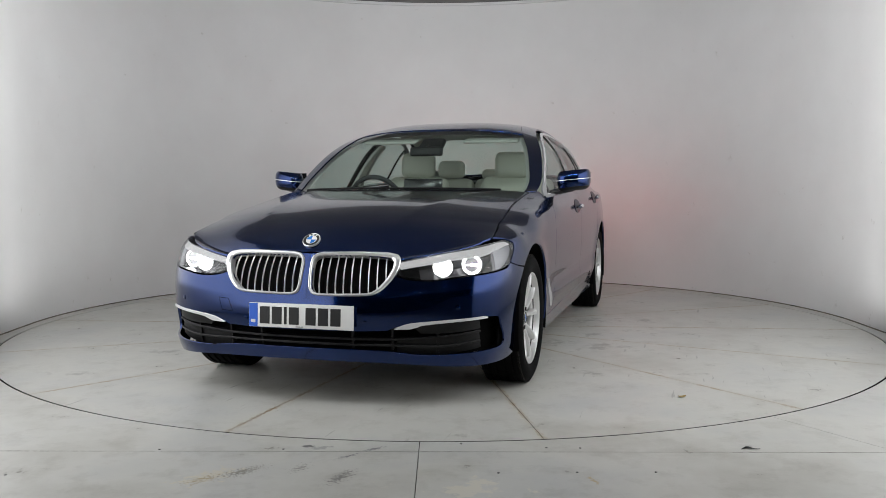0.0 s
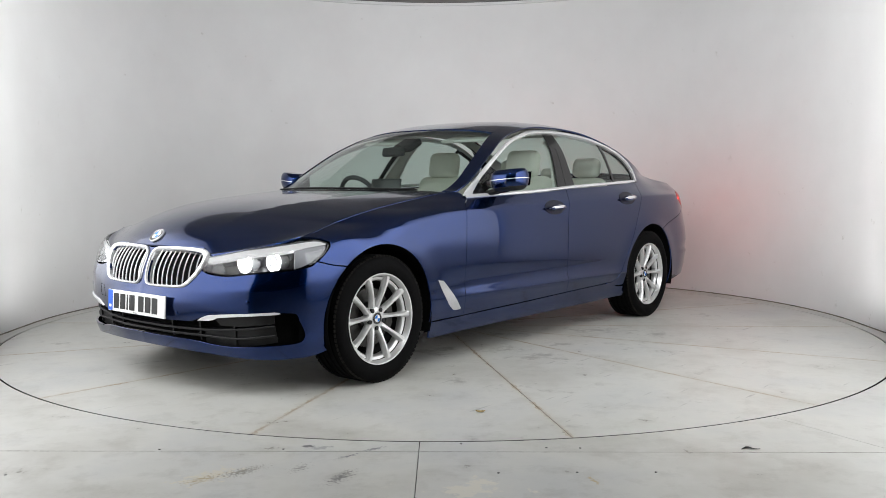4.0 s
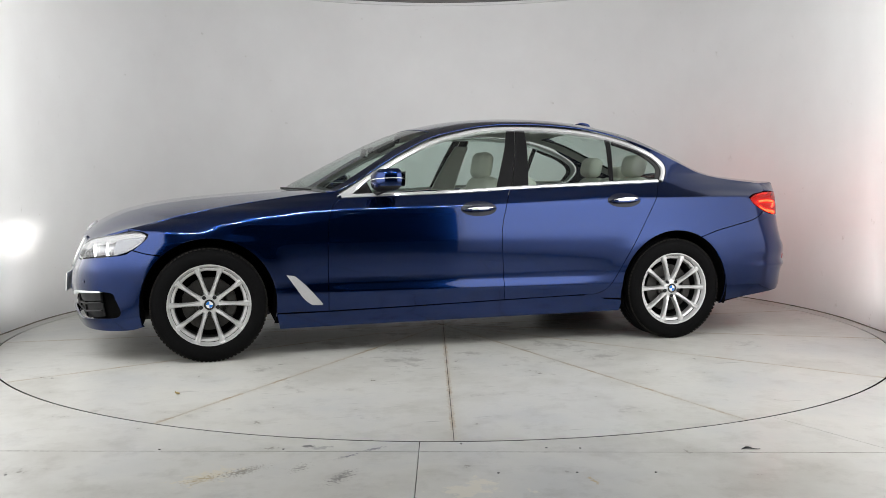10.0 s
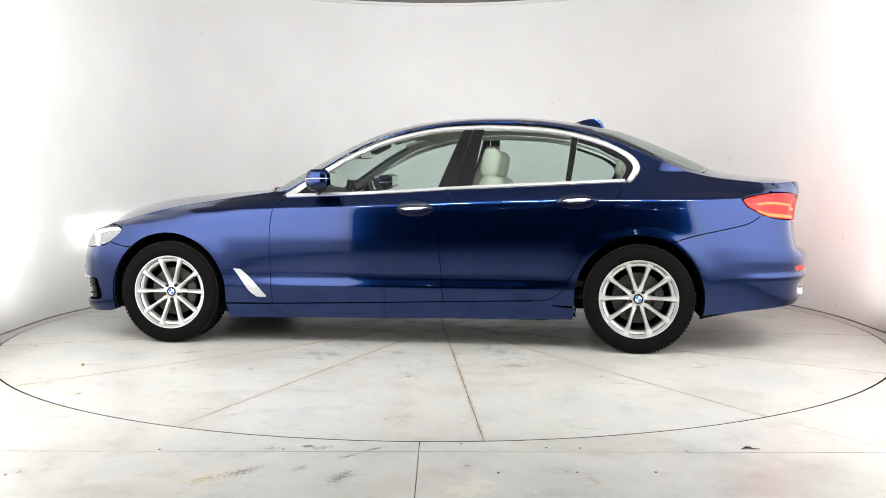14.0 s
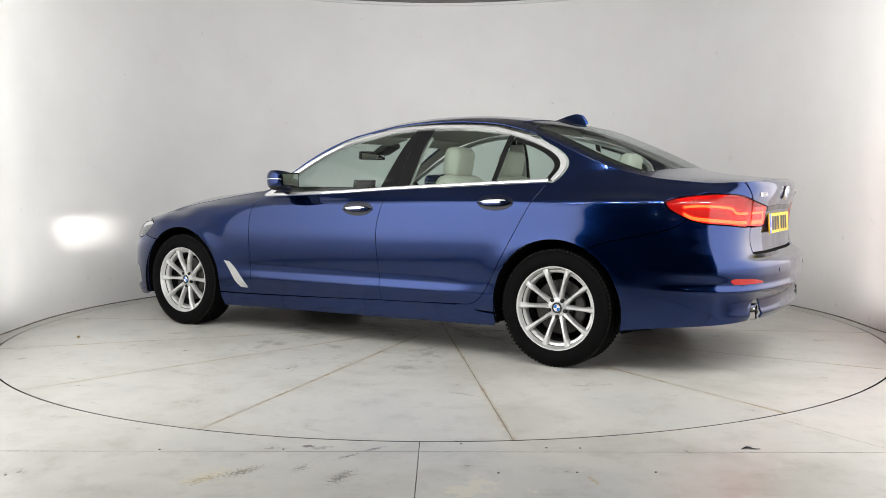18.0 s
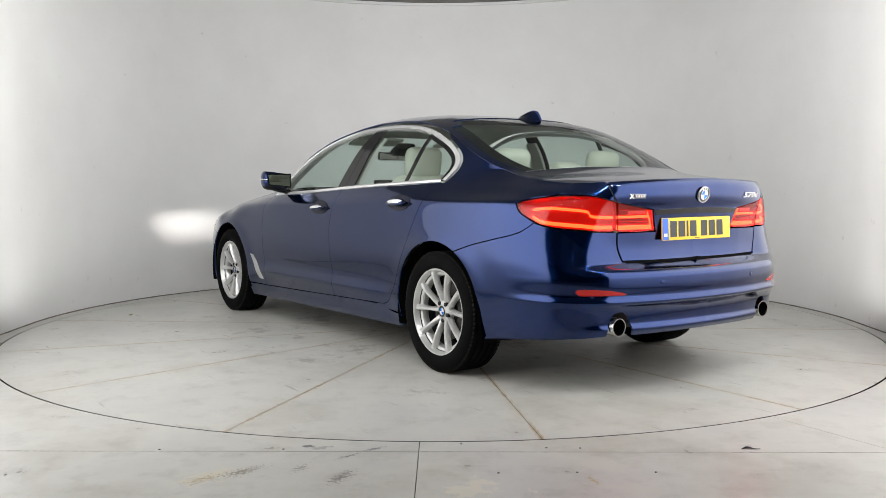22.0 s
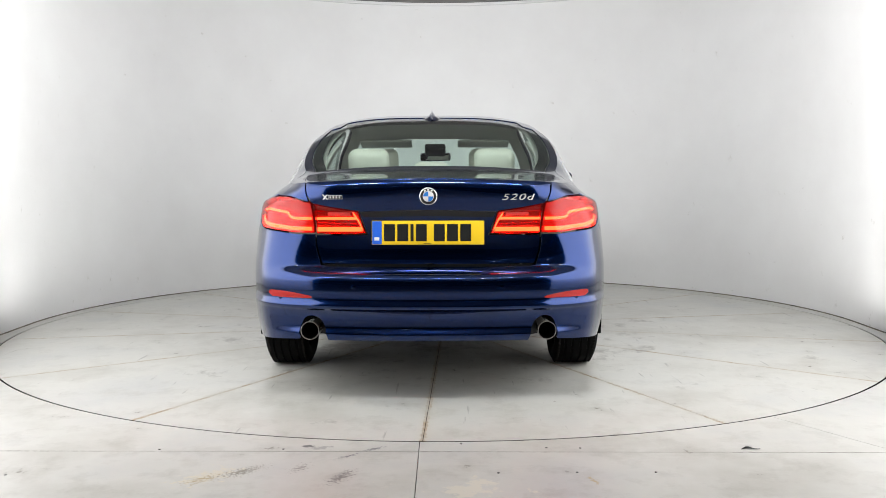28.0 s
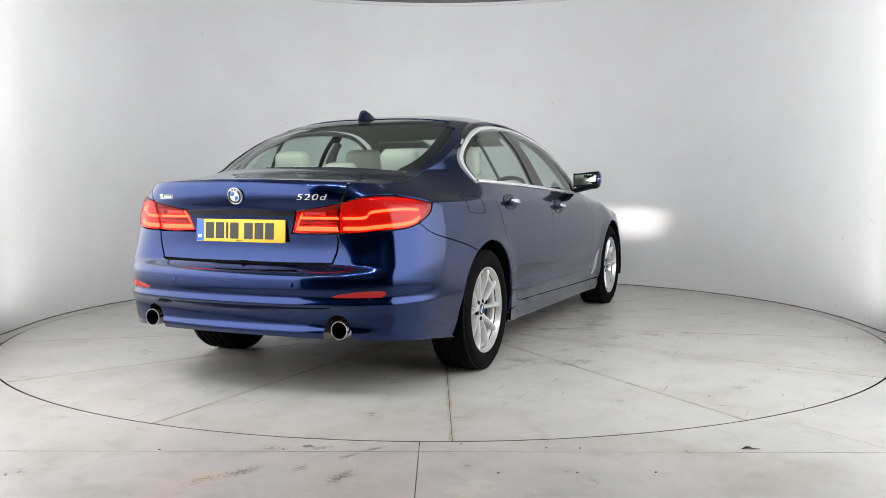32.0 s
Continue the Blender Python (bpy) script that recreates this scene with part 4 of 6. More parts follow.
def side_panels(m):
    hl = edge_line(1.955, 0.80)
    # front wing
    a = arch(FW, AR, 190, 49)
    fender = poly(side(hl), side([hl[-1], (0.735, 0.980), (0.70, 0.952)]), side(DOOR_F), side([DOOR_F[-1], (1.0, 0.27), a[0]]), side(a), side([a[-1], (1.82, 0.634), (1.90, 0.655)]),
                  side([(1.90, 0.655), (1.83, 0.715), (1.818, 0.742)]), side([(1.818, 0.744), (1.87, 0.763), hl[0]]))
    skin("front_wing", shrink(fender, GAP), body, PAINT, car, flip=False, mirror=m, cell=0.03, cv=0.007)
    door = poly(side([(0.70, 0.948)] + BELT[1:2] + [(-0.349, 0.989)]), side(DOOR_B), side([DOOR_B[-1], (0.2, 0.285), DOOR_F[-1]]), side(DOOR_F[::-1]))
    skin("front_door", shrink(door, GAP), body, PAINT, car, flip=False, mirror=m, cell=0.03, cv=0.007)
    rdoor = poly(side([(-0.352, 0.990), (-0.953, 1.014), (-1.405, 1.034)]), side([(-1.405, 1.034)] + DOOR_R[1:]), side([DOOR_R[-1], (-0.6, 0.308), DOOR_B[-1]]), side(DOOR_B[::-1]))
    skin("rear_door", shrink(rdoor, GAP), body, PAINT, car, flip=False, mirror=m, cell=0.03, cv=0.007)
    quarter = poly(side(edge_line(-1.25, -2.38)), side([(-2.38, float(EDGE_Z(-2.38)))] + [(-2.30, 0.974), (-2.15, 0.953), (-2.085, 0.930)]), side([(-2.085, 0.930), (-2.12, 0.885), (-2.21, 0.838)]),
                   side([(-2.21, 0.838), (-2.12, 0.787), (-1.955, 0.748), (-1.80, 0.713), (RW - AR * math.cos(radians(62)), 0.335 + AR * math.sin(radians(62)))]),
                   side(arch(RW, AR, 118, -8)), side([(RW + AR * math.cos(radians(-8)), 0.335 + AR * math.sin(radians(-8))), (-1.0, 0.285), (-0.85, 0.295), (-0.85, 0.315)]), side(DOOR_R[::-1]),
                   side([(-1.405, 1.034), (-1.445, 1.04), (-1.495, 1.105), (-1.492, 1.162), (-1.432, 1.218), (-1.325, 1.274), (-1.25, float(EDGE_Z(-1.25)))]))
    skin("rear_wing", shrink(quarter, GAP), body, PAINT, car, flip=False, mirror=m, cell=0.03, cv=0.007)
    sill = poly(side([(1.105, 0.262), (0.8, 0.264), (0.2, 0.279), (-0.303, 0.295), (-0.85, 0.306), (-1.0, 0.278), (-1.112, 0.27)]), side([(-1.112, 0.27), (-1.095, 0.200)]), side([(-1.095, 0.200), (0, 0.186), (1.085, 0.172)]), side([(1.085, 0.172), (1.105, 0.262)]))
    skin("sill", sill, body, PAINT, car, flip=False, mirror=m, cell=0.04)
    # front screen pillar and roof rail, from the chrome to the glass
    n = 60
    us = [0.985 - (0.985 + 1.3) * i / n for i in range(n + 1)]
    strip = [(u, 1.0) for u in us] + [(u, RAIL_T(u)) for u in us[::-1]]
    skin("roof_rail", strip, top, PAINT, car, flip=False, mirror=m, cell=0.05, cv=0.05, depth=0.01)
    # chrome round the side windows
    o = side(CHROME_TOP)
    outer = catmull(o, n=5)
    inner_pts = side([(0.655, 0.955), (0.53, 1.052), (0.455, 1.098), (0.28, 1.197), (0.103, 1.276), (-0.073, 1.326), (-0.251, 1.359), (-0.43, 1.370), (-0.608, 1.371), (-0.782, 1.362), (-0.956, 1.344), (-1.13, 1.306),
                      (-1.300, 1.248), (-1.398, 1.198), (-1.447, 1.150), (-1.452, 1.105), (-1.415, 1.044)])
    inner = catmull(inner_pts, n=5)

    def lift(pts, h):
        q = np.array(pts)
        return body(q) + normals_of(body, q) * h
    ribbon("window_chrome", [lift(outer, -0.004), lift(outer, 0.008), lift((np.array(outer) + np.array(inner)) / 2, 0.012), lift(inner, 0.008), lift(inner, -0.015)], CHROME, car, "bright chrome window surround", mirror=m)
    bo = catmull(side(BELT), n=12)
    bi = [(a, b + 0.017) for a, b in bo]
    ribbon("belt_chrome", [lift(bo, -0.004), lift(bo, 0.006), lift((np.array(bo) + np.array(bi)) / 2, 0.010), lift(bi, 0.006), lift(bi, -0.012)], CHROME, car, "bright chrome strip below the windows", mirror=m)
    # panes, pillars
    def window(name, pts, material, out, label):
        skin(name, poly(*[side(p) for p in pts]), body, material, car, label, flip=False, mirror=m, cell=0.05, out=out, depth=0.004)
    topl = [(x, z) for x, z in inner_xz]
    zt = pchip([x for x, _ in topl[:14][::-1]], [z for _, z in topl[:14][::-1]])

    def tl(x0, x1, n=8):
        return [(x0 + (x1 - x0) * i / n, float(zt(x0 + (x1 - x0) * i / n))) for i in range(n + 1)]

    def bl(x0, x1, n=4):
        return [(x0 + (x1 - x0) * i / n, float(BELT_Z(x0 + (x1 - x0) * i / n)) + 0.012) for i in range(n + 1)]
    zb = 0.012
    window("front_side_window", [bl(-0.27, 0.655), [(0.655, float(BELT_Z(0.655)) + zb), (0.64, 0.968)], tl(0.64, -0.41), [(-0.41, float(zt(-0.41))), (-0.27, float(BELT_Z(-0.27)) + zb)]], GLASS, -0.008, "clear side glass")
    window("b_pillar", [[(-0.262, float(BELT_Z(-0.262)) + zb), (-0.402, float(zt(-0.402)))], tl(-0.402, -0.458, 2), [(-0.458, float(zt(-0.458))), (-0.366, float(BELT_Z(-0.366)) + zb)], bl(-0.366, -0.262, 2)], GLOSSB, -0.002, "gloss black door pillar")
    window("b_pillar", [[(-0.370, float(BELT_Z(-0.370)) + zb), (-0.462, float(zt(-0.462)))], tl(-0.462, -0.530, 2), [(-0.530, float(zt(-0.530))), (-0.478, float(BELT_Z(-0.478)) + zb)], bl(-0.478, -0.370, 2)], GLOSSB, -0.002, "gloss black door pillar")
    window("rear_side_window", [bl(-1.05, -0.47), [(-0.47, float(BELT_Z(-0.47)) + zb), (-0.522, float(zt(-0.522)))], tl(-0.522, -1.09), [(-1.09, float(zt(-1.09))), (-1.05, float(BELT_Z(-1.05)) + zb)]], GLASS, -0.008, "clear side glass")
    window("window_divider", [bl(-1.075, -1.045, 2), [(-1.045, float(BELT_Z(-1.045)) + zb), (-1.083, float(zt(-1.083)))], tl(-1.083, -1.118, 2), [(-1.118, float(zt(-1.118))), (-1.075, float(BELT_Z(-1.075)) + zb)]], GLOSSB, -0.003, "gloss black window divider")
    edge = catmull(side([(-1.13, 1.306), (-1.300, 1.248), (-1.398, 1.198), (-1.447, 1.150), (-1.452, 1.105), (-1.415, 1.044)]), n=5)
    inset = catmull(side([(-1.12, 1.288), (-1.28, 1.232), (-1.368, 1.184), (-1.410, 1.143), (-1.412, 1.105), (-1.378, 1.044)]), n=5)
    ribbon("window_border", [lift(edge, -0.003), lift(inset, -0.003), lift(inset, -0.010)], GLOSSB, car, "black border of the quarter glass", mirror=m)
    window("quarter_window", [bl(-1.42, -1.07), [(-1.07, float(BELT_Z(-1.07)) + zb), (-1.11, float(zt(-1.11)))], tl(-1.11, -1.30) + [(-1.398, 1.198), (-1.447, 1.150), (-1.452, 1.105), (-1.42, 1.048)]], GLASS, -0.008, "clear fixed quarter glass")


RAIL_T = keys(1.0, 0.93, 0.8, 0.915, 0.2, 0.87, 0.1, 0.86, -0.2, 0.84, -1.0, 0.84, -1.3, 0.85)
inner_xz = [(0.655, 0.955), (0.53, 1.052), (0.455, 1.098), (0.28, 1.197), (0.103, 1.276), (-0.073, 1.326), (-0.251, 1.359), (-0.43, 1.370), (-0.608, 1.371), (-0.782, 1.362), (-0.956, 1.344), (-1.13, 1.306),
            (-1.300, 1.248), (-1.398, 1.198), (-1.447, 1.150), (-1.452, 1.105), (-1.415, 1.044)]
mirrored(side_panels)


def sheet(u0, u1, t, n=24):
    """An outline on the top sheet from u0 to u1 with half width t(u)."""
    us = [u0 + (u1 - u0) * i / n for i in range(n + 1)]
    return [(u, float(t(u))) for u in us] + [(u, -float(t(u))) for u in us[::-1]]


REAR_T = keys(-1.158, 0.925, -1.3, 0.935, -1.75, 0.935, -1.9, 0.925, -2.02, 0.90)


def lip_u(t):
    """Where the top sheet meets the tail."""
    ss = np.linspace(float(sx(-2.2)), LEN, 160)
    for u in np.arange(-2.40, -2.80, -0.004):
        p = top([(u, t)])[0]
        q = body(np.c_[ss, np.full(160, p[2])])
        if p[0] <= np.interp(p[1], q[::-1, 1], q[::-1, 0]) + 0.002:
            return float(u)
    return -2.8


def top_panels():
    lead = [top_at(x, y) for x, y in ((2.246, 0.0), (2.24, 0.10), (2.228, 0.22), (2.212, 0.36), (2.196, 0.455), (2.165, 0.54), (2.115, 0.635), (2.045, 0.715), (1.972, 0.766))]
    half = catmull(lead, n=5) + [(2.262 - (2.262 - 1.03) * i / 40, 0.996) for i in range(41)]
    skin("hood", half + [(u, -t) for u, t in half[:0:-1]], top, PAINT, car, "blue metallic hood", cell=0.03)
    skin("cowl", sheet(1.025, 0.965, keys(0.9, 0.95, 1.03, 0.96), 8), top, BLACK, car, "black plastic scuttle below the windscreen", cell=0.02, out=-0.012, flip=False)
    skin("windscreen", sheet(0.99, 0.165, lambda u: RAIL_T(u) + 0.004), top, GLASS, car, "clear windscreen", cell=0.04, out=-0.004, depth=0.004, flip=False)
    skin("roof", sheet(0.16, -1.15, lambda u: RAIL_T(u) - 0.004), top, PAINT, car, "blue metallic roof", cell=0.04, flip=False)
    skin("rear_window", sheet(-1.158, -2.0, REAR_T), top, GLASS, car, "clear rear window", cell=0.04, out=-0.004, depth=0.004)
    for m in (False, True):
        us = [-1.16 - 0.83 * i / 30 for i in range(31)]
        skin("rear_window_border", [(u, float(REAR_T(u))) for u in us] + [(u, float(REAR_T(u)) - 0.085) for u in us[::-1]], top, GLOSSB, car, "black printed glass border", cell=0.04, out=-0.007, depth=0.0, mirror=m)
        us = [-1.15 - 0.87 * i / 30 for i in range(31)]
        skin("c_pillar", [(u, 0.997) for u in us] + [(u, float(REAR_T(u)) + 0.006) for u in us[::-1]], top, PAINT, car, cell=0.04, depth=0.008, mirror=m)
    skin("rear_window_border", sheet(-1.16, -1.23, lambda u: 0.86, 4), top, GLOSSB, car, "black printed glass border", cell=0.04, out=-0.007, depth=0.0)
    lid_t = keys(-2.015, 0.90, -2.1, 0.915, -2.3, 0.89, -2.525, 0.87)
    end = lip_u(0.87)
    us = [-2.015 + (end + 2.015) * i / 24 for i in range(25)]
    lip = [(lip_u(0.87 * k / 12), 0.87 * k / 12) for k in range(11, 0, -1)]
    half = [(u, float(lid_t(u))) for u in us] + lip
    skin("boot_lid", half + [(lip_u(0.0), 0.0)] + [(u, -t) for u, t in half[::-1]], top, PAINT, car, "blue metallic boot lid", cell=0.03, flip=False)
    for m in (False, True):
        e1, e0 = lip_u(0.995), lip_u(0.876)
        us = [-2.02 + (e1 + 2.02) * i / 16 for i in range(17)]
        ue = [-2.02 + (e0 + 2.02) * i / 16 for i in range(17)]
        skin("rear_wing_top", [(u, 0.997) for u in us] + [(lip_u(t), t) for t in (0.965, 0.935, 0.905)] + [(u, float(lid_t(u)) + 0.005) for u in ue[::-1]], top, PAINT, car, cell=0.04, depth=0.008, mirror=m)


top_panels()


def tail_panels():
    lid = poly(rear([(0.60, 1.035), (0.3, 1.045), (0, 1.047), (-0.3, 1.045), (-0.60, 1.035)]), rear([(-0.60, 1.035), (-0.585, 0.98), (-0.559, 0.9355)]), rear([(-0.559, 0.9355), (-0.45, 0.9155), (-0.3325, 0.8988)]),
               rear([(-0.3325, 0.8988), (-0.295, 0.79)]), rear([(-0.295, 0.79), (-0.545, 0.788)]), rear([(-0.545, 0.788), (-0.54, 0.72), (-0.515, 0.655)]), rear([(-0.515, 0.655), (0.0, 0.648), (0.515, 0.655)]),
               rear([(0.515, 0.655), (0.54, 0.72), (0.545, 0.788)]), rear([(0.545, 0.788), (0.295, 0.79)]), rear([(0.295, 0.79), (0.3325, 0.8988)]), rear([(0.3325, 0.8988), (0.45, 0.9155), (0.559, 0.9355)]), rear([(0.559, 0.9355), (0.585, 0.98), (0.60, 1.035)]))
    skin("boot_lid_face", shrink(lid, GAP), body, PAINT, car, "blue metallic boot lid face", cell=0.025, flip=False)
    for m in (False, True):
        cheek = poly(side([(-2.312, 0.978)]) + rear([(0.70, 0.970), (0.575, 0.944)]), rear([(0.575, 0.944), (0.60, 1.0), (0.612, 1.033)]), rear([(0.612, 1.033), (0.70, 1.029)]) + side([(-2.386, 1.026)]), side([(-2.386, 1.026), (-2.312, 0.978)]))
        skin("lamp_cheek", cheek, body, PAINT, car, cell=0.02, flip=False, mirror=m)
    seam = [(-2.21, 0.8365), (-2.12, 0.7855), (-1.955, 0.7465), (-1.80, 0.7115)]
    e = RW - AR * math.cos(radians(62)), 0.335 + AR * math.sin(radians(62))
    left = [(e[0], e[1] - 0.0015)] + [(x, z) for x, z in seam[::-1]]
    arc = arch(RW, AR, 198, 118.6)
    top_edge = rear([(0.551, 0.7925), (0.5465, 0.72), (0.521, 0.650)])
    up = side([(-2.21, 0.8365), (-2.30, 0.8145)]) + rear([(0.74, 0.8030), (0.65, 0.7935), (0.551, 0.7925)])
    flipx = lambda q: [(2 * LEN - a, b) for a, b in q][::-1]
    low = [side([arc[0], (-1.88, 0.235), (-2.1, 0.262), (-2.35, 0.285)]) + rear([(0.622, 0.300)]), rear([(0.622, 0.300), (0.612, 0.36), (0.590, 0.40), (0.553, 0.414), (0.516, 0.40), (0.492, 0.36), (0.478, 0.298)]),
           rear([(0.478, 0.298), (0.3, 0.300), (0.0, 0.302)])]
    half = [side(left), up, top_edge, rear([(0.521, 0.650), (0.3, 0.643), (0, 0.642)])]
    bumper = poly(*half, *[flipx(q) for q in half[::-1]], flipx(side(arc)), *[flipx(q)[::-1] for q in low], *[q[::-1] for q in low[::-1]], side(arc))
    skin("rear_bumper", shrink(bumper, GAP), body, PAINT, car, "blue metallic rear bumper", cell=0.025, cv=0.01, flip=False)


tail_panels()


def nose_panels():
    flipy = lambda q: [(-a, b) for a, b in q][::-1]
    a = arch(FW, AR, -18, 48.4)
    up = [side([a[-1], (1.82, 0.6325), (1.907, 0.6545)]), side([(1.907, 0.6545), (1.965, 0.6285)]) + front([(0.72, 0.6035), (0.60, 0.5895), (0.50, 0.594), (0.44, 0.609)]),
          front([(0.44, 0.609), (0.435, 0.68), (0.41, 0.722)]), front([(0.41, 0.722), (0.2, 0.725), (0, 0.725)])]
    low = side([a[0], (1.95, 0.195)]) + front([(0.75, 0.192), (0.45, 0.208), (0.25, 0.214), (0, 0.216)])
    bumper = poly(*up, *[flipy(q) for q in up[::-1]], flipy(side(a)), flipy(low)[::-1], low[::-1], side(a))
    holed = with_holes(shrink(bumper, GAP), KID_HOLE, flip_y(KID_HOLE), INTAKE)
    skin("front_bumper", holed, body, PAINT, car, "blue metallic front bumper", cell=0.025, cv=0.012, depth=0.012)


nose_panels()


def inner_shell():
    """Dark inner body that closes the gaps between the panels; its black stands for their shade."""
    z0 = 0.21
    for m in (False, True):
        o = poly(side([(2.0, 0.72), (1.7, 0.80), (1.2, 0.88), (0.75, 0.93), (0.0, 0.95), (-1.0, 1.0), (-1.5, 1.03), (-1.8, 1.0), (-2.03, 0.95)]), side([(-2.03, 0.95), (-2.06, 0.86), (-2.16, 0.78), (-2.3, 0.75)]), side([(-2.3, 0.75), (-2.3, 0.3)]), side([(-2.3, 0.3), (-1.88, z0)]), side(arch(RW, AR + 0.01, 200, -20)),
                 side([(-1.1, z0), (1.1, z0)]), side(arch(FW, AR + 0.01, 200, -20)), side([(1.85, z0), (2.0, 0.25)]), side([(2.0, 0.25), (2.0, 0.72)]))
        skin("inner_body", o, body, VOID, car, "inner bodywork, black in place of the gaps' shade", cell=0.06, out=-0.02, depth=0.0, flip=False, mirror=m)
        for cx in (FW, RW):
            bm = bmesh.new()
            sg = -1 if m else 1
            n = 24
            rows = []
            for i in range(n + 1):
                t = radians(-17 + 214 * i / n)
                x, z = cx + (AR + 0.004) * math.cos(t), 0.335 + (AR + 0.004) * math.sin(t)
                rows.append([bm.verts.new((x, sg * y, z)) for y in (0.914, 0.55)])
            for p, q in zip(rows, rows[1:]):
                bm.faces.new((p[0], p[1], q[1], q[0]))
            bm.faces.new([r[1] for r in rows])
            part("wheel_arch_liner", bm, VOID, car, "black wheel arch liner")
    bm = bmesh.new()
    box(bm, -0.1, 0, 0.33, 4.3, 1.05, 0.1, 0.02)
    box(bm, 0, 0, 0.235, 1.9, 1.56, 0.12, 0.02)
    box(bm, 1.62, 0, 0.245, 1.0, 1.22, 0.05, 0.02)
    box(bm, -1.65, 0, 0.315, 1.2, 1.16, 0.06, 0.02)
    part("underbody", bm, BLACK, car, "black underbody")


inner_shell()


def wheel(cx, m):
    w = new("wheel")
    w.parent = car
    sg = -1 if m else 1
    w.matrix_local = pose(cx, sg * 0.80, 0.331, 0, 0, 180 if m else 0)
    tagged(w, "silver alloy wheel with a worn black tyre")
    R, hw = 0.331, 0.118
    bm = bmesh.new()
    prof = [(0.230, 0.097), (0.245, 0.109), (0.27, 0.117), (0.295, 0.116), (0.312, 0.108), (0.322, 0.098), (0.328, 0.085)]
    tread = []
    for g in (0.062, 0.022, -0.022, -0.062):
        tread += [(R, g + 0.007), (R - 0.007, g + 0.005), (R - 0.007, g - 0.005), (R, g - 0.007)]
    lathe(bm, prof + tread + [(r, -a) for r, a in prof[::-1]], 72)
    part("tyre", bm, RUBBER, w, "black rubber tyre with tread grooves")
    # shoulder blocks of the tread
    bm = bmesh.new()
    for i in range(84):
        t = 2 * math.pi * i / 84
        for y in (0.088, -0.088):
            mm = Matrix.Rotation(-t, 4, "Y") @ Matrix.Translation((R - 0.0075, y, 0)) @ Matrix.Rotation(radians(-26 if y > 0 else 26), 4, "Z")
            vs = [bm.verts.new(mm @ Vector((a, b, c))) for a in (-0.006, 0.0035) for b in (-0.011, 0.011) for c in (-0.008, 0.008)]
            for f in ((0, 1, 3, 2), (4, 6, 7, 5), (0, 4, 5, 1), (2, 3, 7, 6), (0, 2, 6, 4), (1, 5, 7, 3)):
                bm.faces.new([vs[k] for k in f])
    tagged(part("tread", bm, DUSTY, w, "dusty tread blocks", smooth=False), kind="stuff")
    rim = [(0.216, 0.060), (0.229, 0.080), (0.234, 0.088), (0.238, 0.098), (0.2365, 0.1045), (0.2305, 0.104), (0.226, 0.095), (0.218, 0.074)]
    # barrel coloured dark so the openings between the spokes look shaded
    bm = bmesh.new()
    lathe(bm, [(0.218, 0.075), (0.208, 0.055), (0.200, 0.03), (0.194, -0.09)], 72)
    part("rim_barrel", bm, BARREL, w, "inside of the rim, painted dark for its shade")
    bm = bmesh.new()
    lathe(bm, rim, 72)
    part("rim", bm, ALLOY, w, "silver alloy rim")
    bm = bmesh.new()
    lathe(bm, [(0.222, 0.078), (0.217, 0.070), (0.210, 0.069), (0.202, 0.066), (0.197, 0.058), (0.196, 0.03)], 72)
    part("rim_step", bm, ALLOY, w, "silver inner step of the rim")
    for k in range(5):
        for d in (-1, 1):
            bm = bmesh.new()
            base = radians(90 + 72 * k)
            p0 = Vector((math.cos(base + d * radians(13)) * 0.048, 0, math.sin(base + d * radians(13)) * 0.048))
            p1 = Vector((math.cos(base + d * radians(17.8)) * 0.224, 0, math.sin(base + d * radians(17.8)) * 0.224))
            q = Vector((-(p1 - p0).z, 0, (p1 - p0).x)).normalized()
            prev = None
            for j in range(9):
                f = j / 8
                wid = 0.0135 - 0.0045 * math.sin(math.pi * min(1, f * 1.1))  + 0.004 * max(0, f - 0.85) * 6
                y = 0.060 + 0.028 * math.sin(f * 1.7)
                c = p0.lerp(p1, f)
                ring = [bm.verts.new(c + q * (wid * s) + Vector((0, y + h, 0))) for s, h in ((-1.25, -0.03), (-1, -0.004), (-0.55, 0.003), (0.55, 0.003), (1, -0.004), (1.25, -0.03))]
                if prev:
                    for i in range(6):
                        bm.faces.new((prev[i], prev[(i + 1) % 6], ring[(i + 1) % 6], ring[i]))
                prev = ring
            part("spoke", bm, ALLOY, w)
    bm = bmesh.new()
    r = lathe(bm, [(0.062, 0.02), (0.062, 0.054), (0.057, 0.064), (0.036, 0.068), (0.034, 0.064)], 40)
    cap(bm, r[-1])
    part("hub", bm, ALLOY, w, "silver wheel centre")
    for k in range(5):
        t = radians(90 + 36 + 72 * k)
        bm = bmesh.new()
        rr = lathe(bm, [(0.0115, 0.05), (0.0115, 0.071), (0.009, 0.072)], 10, m=Matrix.Translation((0.050 * math.cos(t), 0, 0.050 * math.sin(t))))
        cap(bm, rr[-1])
        part("wheel_bolt", bm, BLACK, w)
    bm = bmesh.new()
    r = lathe(bm, [(0.031, 0.066), (0.031, 0.071), (0.026, 0.073)], 32)
    cap(bm, r[-1])
    part("hub_cap", bm, WHITEP, w, "round blue and white hub cap")
    bm = bmesh.new()
    for q in (0, 2):
        vs = [bm.verts.new((0, 0.0738, 0))] + [bm.verts.new((0.019 * math.cos(radians(90 * q + 15 * i)), 0.0738, 0.019 * math.sin(radians(90 * q + 15 * i)))) for i in range(7)]
        bm.faces.new(vs)
    part("cap_quarters", bm, BLUEP, w)
    bm = bmesh.new()
